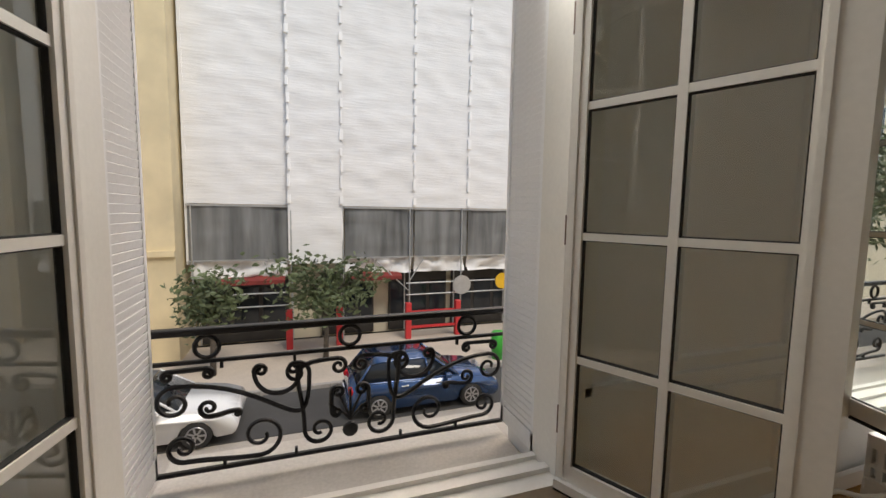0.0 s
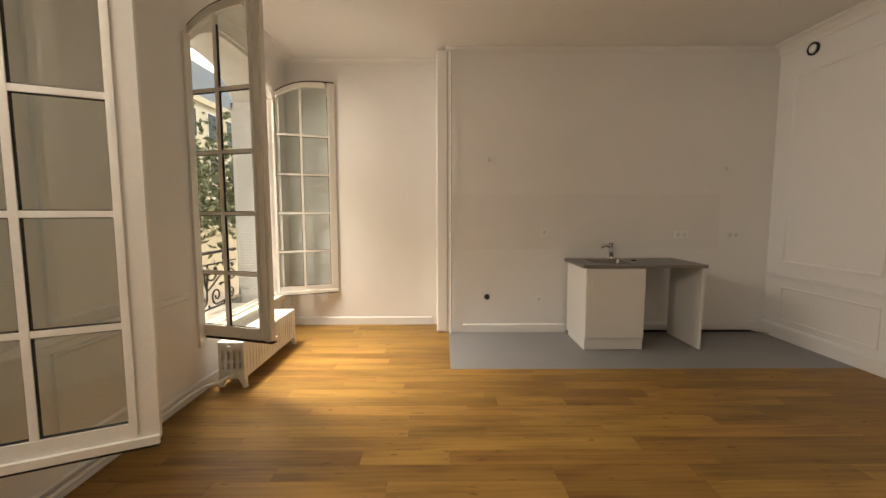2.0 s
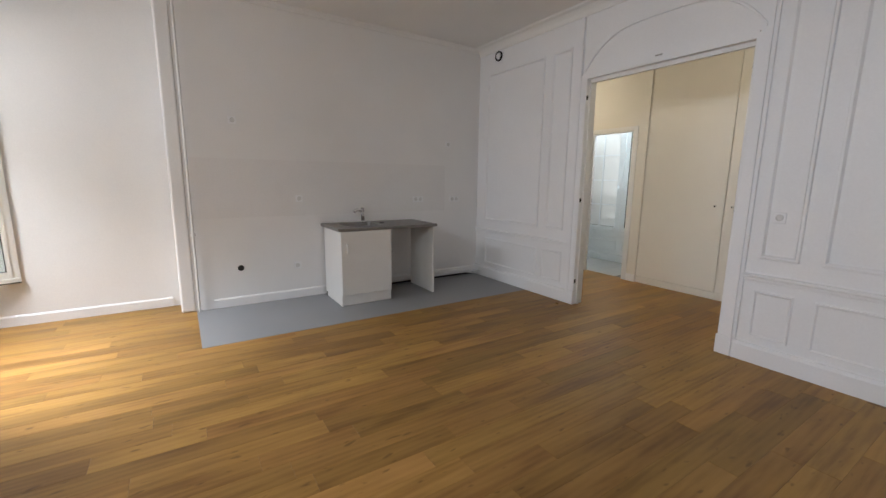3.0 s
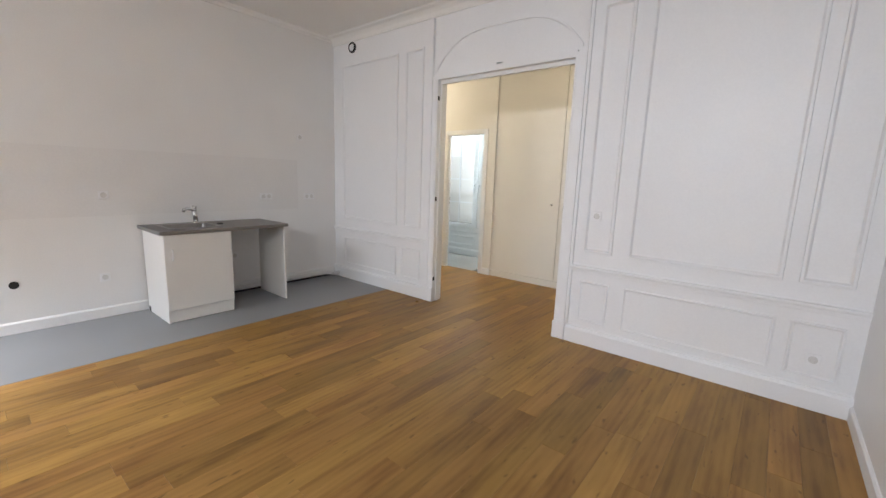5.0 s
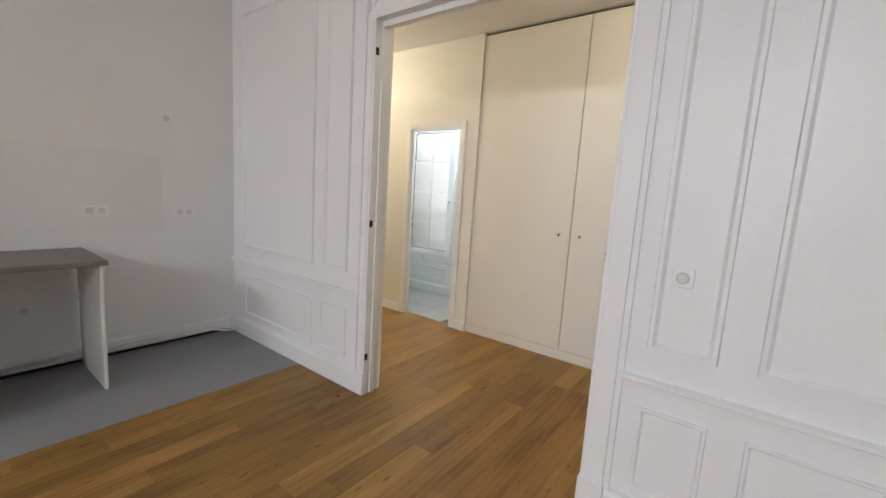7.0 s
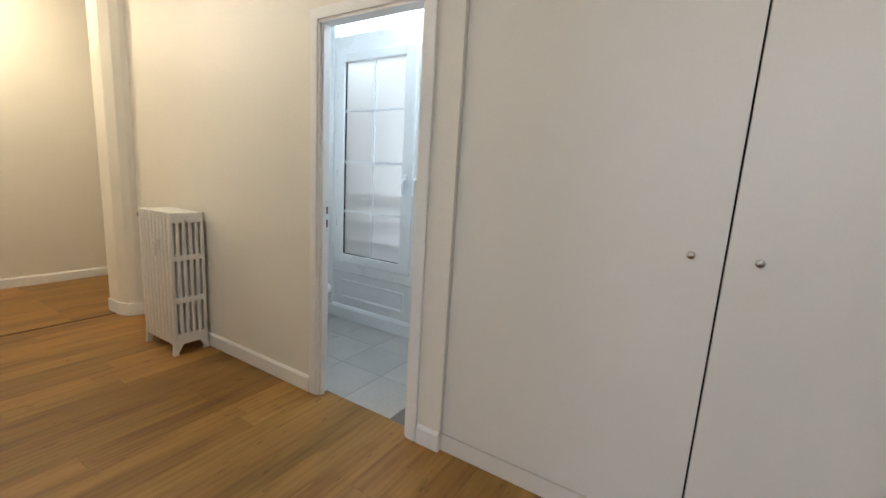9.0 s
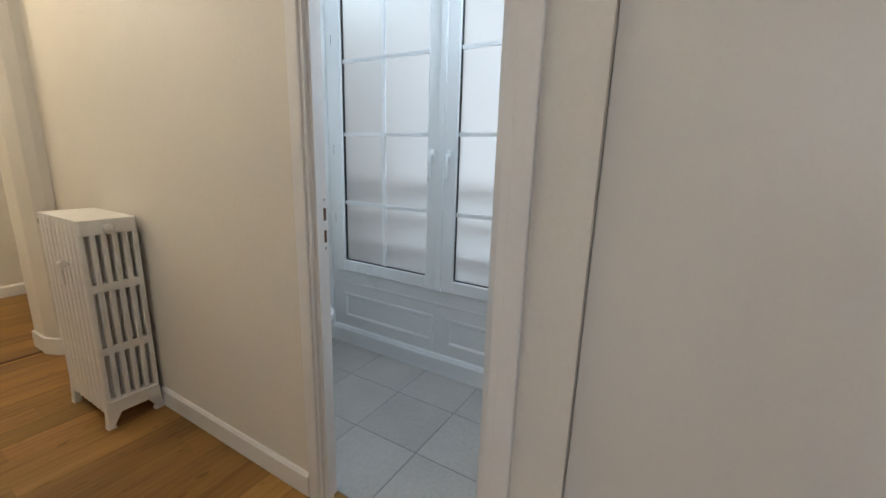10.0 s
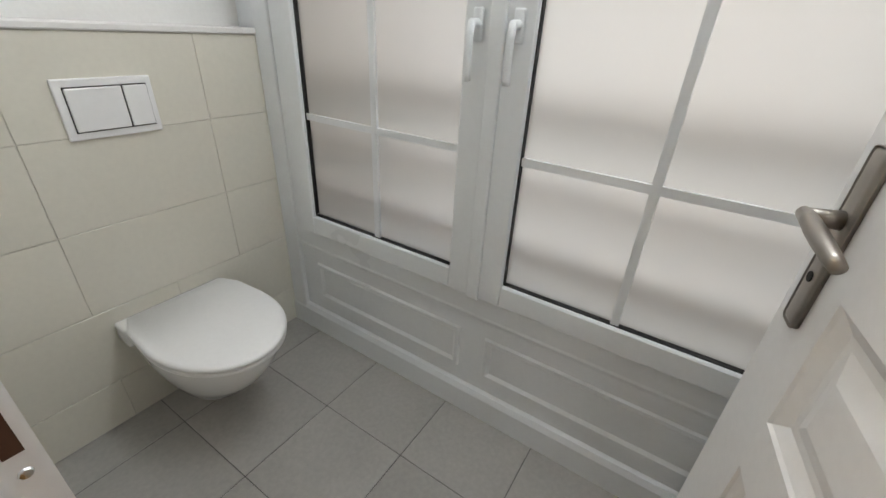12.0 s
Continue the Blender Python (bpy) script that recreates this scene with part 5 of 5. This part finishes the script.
solid("facade_own", boxes((-30, X_W - 0.3, Y_N, Y_OUT, GZ - 0.3, 7.5), (X_N + 0.4, 40, Y_N, Y_OUT, GZ - 0.3, 7.5), (X_W - 0.3, X_N + 0.4, Y_N, Y_OUT, GZ - 0.3, -0.3), (X_W - 0.3, X_N + 0.4, Y_N, Y_OUT, Z_C + 0.3, 7.5)), M_CREAMST, "cream stone front of the own house", "facade", kind="structure")

# opposite building wrapped for works
YF = 17.0
wrapped = thing("wrapped_building", "building front wrapped in white scaffold sheeting", "building")
part("wall", boxes((-3.7, 14.0, YF + 1.2, YF + 8, GZ, 19)), M_CREAMST, wrapped)
for _x in (13.9, -3.7):
    part("side_sheet", boxes((_x, _x + 0.1, YF, YF + 1.2, -0.6, 19)), M_NET, wrapped)


def sheet(u0, u1, v0, v1, mat, name, step=0.25, amp=0.05, seed=0, y=YF):
    bm = bmesh.new()
    nu, nv = max(2, int((u1 - u0) / step)), max(2, int((v1 - v0) / step))
    grid = [[bm.verts.new((u0 + (u1 - u0) * i / nu, y + amp * noise.noise((i * 0.23 + seed, j * 0.55, seed)) + amp * 0.5 * noise.noise((i * 0.35 + seed, j * 2.3, 3)), v0 + (v1 - v0) * j / nv)) for j in range(nv + 1)] for i in range(nu + 1)]
    for i in range(nu):
        for j in range(nv):
            bm.faces.new((grid[i][j], grid[i + 1][j], grid[i + 1][j + 1], grid[i][j + 1]))
    return part(name, bm, mat, wrapped, smooth=True)


SEAMS = (-3.65, -0.2, 1.75, 4.75, 7.2, 9.8, 12.0, 13.95)
for i, (u0, u1) in enumerate(zip(SEAMS, SEAMS[1:])):
    sheet(u0 - 0.05, u1 + 0.05, -0.65 if i == 1 else 1.62, 19, M_NET, "white_sheet", 0.2, 0.055, i * 7.3, YF - (0.12 if i == 1 else 0.0))
for u in SEAMS[1:-1]:
    bm = bmesh.new()
    z = 1.7
    while z < 12:
        y = YF - (0.215 if u in (-0.2, 1.75) else 0.10)
        box(bm, u - 0.05 + 0.02 * math.sin(z * 7), u + 0.05 + 0.02 * math.sin(z * 5), y, y + 0.12, z, z + 0.40 + 0.1 * math.sin(z * 3))
        z += 0.62
    tagged(part("lacing", bm, M_LACE, wrapped, "bunched sheet lacing"), kind="stuff")
for u0, u1 in ((-3.65, -0.2), (1.85, 4.75), (4.75, 7.2), (7.2, 9.8), (9.8, 13.9)):
    sheet(u0 + 0.03, u1 - 0.03, -0.45, 1.55, M_GREYNET, "grey_sheet", 0.2, 0.06, u0, YF - 0.02)
    for za, zb in ((1.53, 1.60), (-0.5, -0.45)):
        part("sheet_rail", boxes((u0, u1, YF - 0.08, YF - 0.03, za, zb)), M_POLE, wrapped)
    sheet(u0 + 0.05, u1 - 0.1, -1.15, -0.5, M_NET, "loose_sheet", 0.14, 0.28, u0 * 3, YF + 0.1)
for i, u in enumerate((-3.5, -0.15, 1.8, 4.55, 6.9, 9.5, 11.8)):
    bm = bmesh.new()
    for yy in (YF - 0.1, YF + 0.8):
        tube(bm, [(u, yy, GZ + 0.12), (u, yy, 1.6)], 0.03, 8)
    part("scaffold_pole", bm, M_POLE, wrapped)
for z in (-1.6, -2.1):
    bm = bmesh.new()
    tube(bm, [(4.4, YF - 0.12, z), (13.5, YF - 0.12, z)], 0.028, 8)
    tube(bm, [(-3.6, YF - 0.12, z - 0.15), (-0.1, YF - 0.12, z - 0.15)], 0.028, 8)
    part("scaffold_pole", bm, M_POLE, wrapped)
bm = bmesh.new()
tube(bm, [(3.0, YF - 0.1, -0.5), (4.5, YF - 0.12, -1.9)], 0.024, 8)
tube(bm, [(5.2, YF - 0.1, -0.5), (4.55, YF - 0.12, -1.5)], 0.024, 8)
part("scaffold_brace", bm, M_POLE, wrapped)
part("banner", boxes((9.3, 12.6, YF - 0.16, YF - 0.12, 6.2, 10.0)), M_BANNER, wrapped, "red banner with white lines")
for k, (w, z) in enumerate(((1.2, 9.2), (2.6, 8.3), (2.3, 7.7), (2.5, 7.2), (1.6, 6.7))):
    part("banner_line", boxes((10.95 - w / 2, 10.95 + w / 2, YF - 0.17, YF - 0.16, z, z + (0.5 if k == 0 else 0.22))), M_NET, wrapped)
shops = ((-3.5, -0.3), (1.0, 3.2), (3.9, 6.6), (6.9, 10.0), (10.4, 13.6))
for u0, u1 in shops:
    sh = part("shopfront", boxes((u0, u1, YF + 1.0, YF + 1.22, GZ + 0.1, -1.2)), M_SHOP, wrapped, "dark shopfront")
    for k in range(3):
        w = (u1 - u0) / 3
        part("shop_pane", boxes((u0 + k * w + 0.08, u0 + (k + 1) * w - 0.08, YF + 0.97, YF + 0.999, GZ + 0.7, -1.7)), M_CARGLASS, sh)
for u0, u1 in ((-2.9, -0.4), (2.0, 4.2)):
    bm = bmesh.new()
    prism(bm, [(YF + 1.0, -0.75), (YF - 0.2, -1.25), (YF - 0.2, -1.4), (YF + 1.0, -0.9)], u0, u1, lambda a, b, d: (d, a, b))
    part("awning", bm, M_AWNING, wrapped, "dark red awning")
for u in (-0.25, 1.6, 4.4, 6.6):
    part("red_post", rounded(u - 0.12, u + 0.12, 16.35, 16.6, GZ + 0.12, -2.35, 0.03, 2), M_RED, wrapped, "red padded scaffold foot")
bm = boxes((4.5, 6.5, 16.42, 16.5, -2.9, -2.7), (4.5, 6.5, 16.42, 16.5, -3.45, -3.35))
part("red_rail", bm, M_RED, wrapped, "red barrier rail")
bm = bmesh.new()
lathe(bm, [(0.01, 0), (0.42, 0.0), (0.42, 0.06), (0.01, 0.06)], pose(6.9, YF - 0.2, -1.75, 90, 0, 0), 24)
part("round_sign", bm, M_POLE, wrapped, "round grey sign")
bm = bmesh.new()
lathe(bm, [(0.01, 0), (0.36, 0.0), (0.36, 0.06), (0.01, 0.06)], pose(8.9, YF - 0.2, -1.65, 90, 0, 0), 24)
part("round_sign", bm, M_YSIGN, wrapped, "round yellow sign")


def house(name, label, x0, x1, y0, y1, top, mat, floors, cols, roof=None, z_first=0.4, plain=0.0):
    h = thing(name, label, "building")
    part("wall", boxes((x0, x1, y0, y1, GZ, top)), mat, h)
    part("string_course", boxes((x0, x1, y0 - 0.12, y0, -0.2, 0.0)), mat, h)
    part("cornice", boxes((x0, x1, y0 - 0.2, y0, top - 0.4, top)), mat, h)
    w = (x1 - x0 - plain) / cols
    for f in range(floors):
        z = z_first + f * 3.1
        if z + 2 > top:
            break
        for c in range(cols):
            u = x0 + (c + 0.5) * w
            win = part("window", boxes((u - 0.6, u + 0.6, y0 - 0.03, y0 + 0.05, z, z + 2.1)), M_FRAME, h)
            for k in range(2):
                part("pane", boxes((u - 0.52 + k * 0.54, u - 0.02 + k * 0.54, y0 - 0.045, y0 - 0.031, z + 0.1, z + 2.0)), M_CARGLASS, win)
            part("sill", boxes((u - 0.75, u + 0.75, y0 - 0.25, y0, z - 0.15, z)), mat, win)
    if roof:
        bm = bmesh.new()
        prism(bm, [(y0, top), (y0 + 1.2, top + 3.0), (y1, top + 3.4), (y1, top)], x0, x1, lambda a, b, d: (d, a, b))
        part("roof", bm, roof, h)
    return h


house("stone_building", "yellow limestone apartment building", -22, -3.8, 16.1, 24, 18, M_YELLOW, 5, 6, M_SLATE, plain=3.0)
house("stone_building", "cream stone apartment building with a slate roof", 14.2, 42, 16.6, 26, 9.5, M_CREAMST, 4, 11, M_SLATE)


def tree(x, y, height, crown, label, seed, n=700, leaf=0.13, base=GZ + 0.12):
    r = random.Random(seed)
    t = thing("tree", label, "tree", group="street trees")
    bm = bmesh.new()
    top = base + height
    tube(bm, [(x, y, base), (x + 0.03, y, base + height * 0.3), (x - 0.03, y + 0.04, base + height * 0.6), (x, y, top - crown[2])], lambda s: 0.09 * (1 - 0.6 * s) + 0.01, 8)
    limbs = []
    for k in range(9):
        a = 2 * math.pi * k / 9 + r.uniform(-0.3, 0.3)
        d = r.uniform(0.5, 0.95)
        end = (x + crown[0] * d * math.cos(a), y + crown[1] * d * math.sin(a), top - crown[2] + crown[2] * r.uniform(-0.6, 0.8))
        st = (x, y, base + height * r.uniform(0.45, 0.7))
        mid = tuple((p + q) / 2 + r.uniform(-0.1, 0.1) for p, q in zip(st, end))
        tube(bm, [st, mid, end], lambda s: 0.035 * (1 - 0.8 * s) + 0.004, 6)
        limbs += [mid, end]
    part("trunk", bm, M_BARK, t, smooth=True)
    bm = bmesh.new()
    for k in range(n):
        c = r.choice(limbs)
        p = Vector((c[0] + r.gauss(0, crown[0] * 0.28), c[1] + r.gauss(0, crown[1] * 0.28), c[2] + r.gauss(0, crown[2] * 0.3)))
        m = Matrix.Translation(p) @ Euler((r.uniform(0, 6.3), r.uniform(0, 6.3), r.uniform(0, 6.3))).to_matrix().to_4x4()
        s = leaf * r.uniform(0.6, 1.3)
        vs = [bm.verts.new(m @ Vector(q)) for q in ((0, -s, 0), (s * 0.45, 0, s * 0.12), (0, s, 0), (-s * 0.45, 0, s * 0.12))]
        bm.faces.new(vs)
    part("crown", bm, M_LEAF, t)
    return t


tree(-2.5, 14.5, 3.35, (0.8, 0.75, 0.85), "small leafy street tree before the shops", 3, 1000)
tree(1.0, 15.0, 3.5, (1.75, 1.2, 0.95), "spreading leafy street tree on the pavement", 5, 1500)
tree(19.0, 11.8, 9.5, (2.2, 2.0, 3.0), "tall leafy street tree down the road", 8, 1500, 0.2)
tree(26.0, 12.5, 10.5, (2.4, 2.2, 3.2), "tall leafy street tree down the road", 9, 1400, 0.22)


def car(label, m, paint, rear_lamps=True):
    """A hatchback; local x runs to its nose, y across, z up from the road."""
    c = thing("car", label, "car", group="parked cars", m=m)
    L, W = 4.25, 0.86

    def shell(profile, w0, w1, bev):
        bm = bmesh.new()
        n = len(profile)
        rows = []
        for s in (-1, 1):
            rows.append([bm.verts.new((u, s * (w0 if v < 0.85 else w0 + (w1 - w0) * (v - 0.85) / 0.62), v)) for u, v in profile])
        bm.faces.new(rows[0][::-1])
        bm.faces.new(rows[1])
        for k in range(n):
            bm.faces.new((rows[0][k], rows[0][(k + 1) % n], rows[1][(k + 1) % n], rows[1][k]))
        bmesh.ops.recalc_face_normals(bm, faces=bm.faces[:])
        bmesh.ops.bevel(bm, geom=bm.edges[:], offset=bev, segments=3, affect="EDGES", clamp_overlap=True)
        return bm

    body = [(0.05, 0.30), (0.0, 0.62), (0.10, 0.92), (0.45, 0.98), (2.9, 0.95), (3.75, 0.83), (4.15, 0.68), (4.25, 0.45), (4.15, 0.25), (3.75, 0.22), (3.70, 0.42), (3.52, 0.60), (3.28, 0.62), (3.05, 0.50), (2.95, 0.22), (1.15, 0.22), (1.08, 0.44), (0.90, 0.60), (0.64, 0.62), (0.42, 0.48), (0.36, 0.24)]
    part("body", shell(body, W, W, 0.035), paint, c, smooth=True)
    cabin = [(0.16, 0.93), (0.52, 1.40), (0.85, 1.46), (1.9, 1.47), (2.35, 1.40), (3.05, 0.92)]
    part("glasshouse", shell(cabin, W - 0.05, W - 0.2, 0.03), M_CARGLASS, c, smooth=True)
    roof = [(0.50, 1.41), (0.86, 1.475), (1.9, 1.485), (2.30, 1.42), (2.2, 1.43), (0.7, 1.43)]
    part("roof", shell(roof, W - 0.05, W - 0.21, 0.012), paint, c, smooth=True)
    for s in (-1, 1):
        for p in (((0.20, 0.95), (0.56, 1.42)), ((1.25, 0.96), (1.30, 1.46)), ((2.15, 0.95), (2.05, 1.46)), ((3.0, 0.93), (2.30, 1.42))):
            bm = bmesh.new()
            tube(bm, [(u, s * (W - 0.045 + ((-0.15) * (v - 0.93) / 0.54)), v) for u, v in p], 0.03, 6)
            part("pillar", bm, paint, c, smooth=True)
        bm = bmesh.new()
        tube(bm, [(0.2, s * (W - 0.03), 0.95), (3.0, s * (W - 0.03), 0.94)], 0.02, 6)
        part("waist_rail", bm, paint, c, smooth=True)
    for u in (0.76, 3.38):
        for s in (-1, 1):
            bm = bmesh.new()
            lathe(bm, [(0.20, -0.10), (0.30, -0.105), (0.325, -0.06), (0.325, 0.06), (0.30, 0.105), (0.20, 0.10)], pose(u, s * (W - 0.10), 0.325, 90, 0, 0), 24)
            w = part("wheel", bm, M_RUBBER, c, smooth=True)
            bm = bmesh.new()
            for k in range(7):
                a = 2 * math.pi * k / 7
                box(bm, 0.03, 0.2, -0.022, 0.022, -0.01, 0.01, pose(u, s * (W - 0.005), 0.325, 90, 0, 0) @ pose(0, 0, 0, 0, 0, math.degrees(a)))
            tube(bm, [(u + 0.2 * math.cos(a), s * (W - 0.005), 0.325 + 0.2 * math.sin(a)) for a in (2 * math.pi * k / 24 for k in range(24))], 0.018, 6, True)
            part("rim", bm, M_ALLOY, w)
    for s in (-1, 1):
        part("tail_lamp", rounded(-0.02, 0.16, s * (W - 0.16) - 0.13, s * (W - 0.16) + 0.13, 0.70, 0.86, 0.03, 2), M_TAIL, c, "red tail lamp", True)
        part("head_lamp", rounded(3.85, 4.17, s * (W - 0.2) - 0.15, s * (W - 0.2) + 0.15, 0.58, 0.70, 0.03, 2), M_ALLOY, c, "clear head lamp", True)
        part("mirror", rounded(2.55, 2.72, s * (W + 0.08) - 0.09, s * (W + 0.08) + 0.09, 0.95, 1.08, 0.03, 2), paint, c, smooth=True)
        for u in (1.35, 2.3):
            part("door_handle", rounded(u, u + 0.2, s * (W + 0.005) - 0.012, s * (W + 0.005) + 0.012, 0.80, 0.835, 0.008, 1), M_ALLOY, c)
    part("bumper", rounded(-0.06, 0.12, -W + 0.05, W - 0.05, 0.30, 0.52, 0.05, 3), paint, c, smooth=True)
    part("number_plate", boxes((-0.072, -0.062, -0.26, 0.26, 0.54, 0.65)), M_PLASTIC, c, "plain white number plate")
    return c


car("dark blue hatchback parked beside the pavement", pose(1.35, 11.28, GZ), M_BLUE)
car("white hatchback parked beside the pavement", pose(-5.45, 11.15, GZ), M_CARWHITE)
bin_ = thing("street_bin", "bright green street bin on the pavement", "bin")
bm = bmesh.new()
lathe(bm, [(0.22, 0), (0.26, 0.5), (0.27, 0.95), (0.24, 1.0)], pose(7.0, 13.3, GZ + 0.12), 16)
part("body", bm, M_GREEN, bin_, smooth=True)
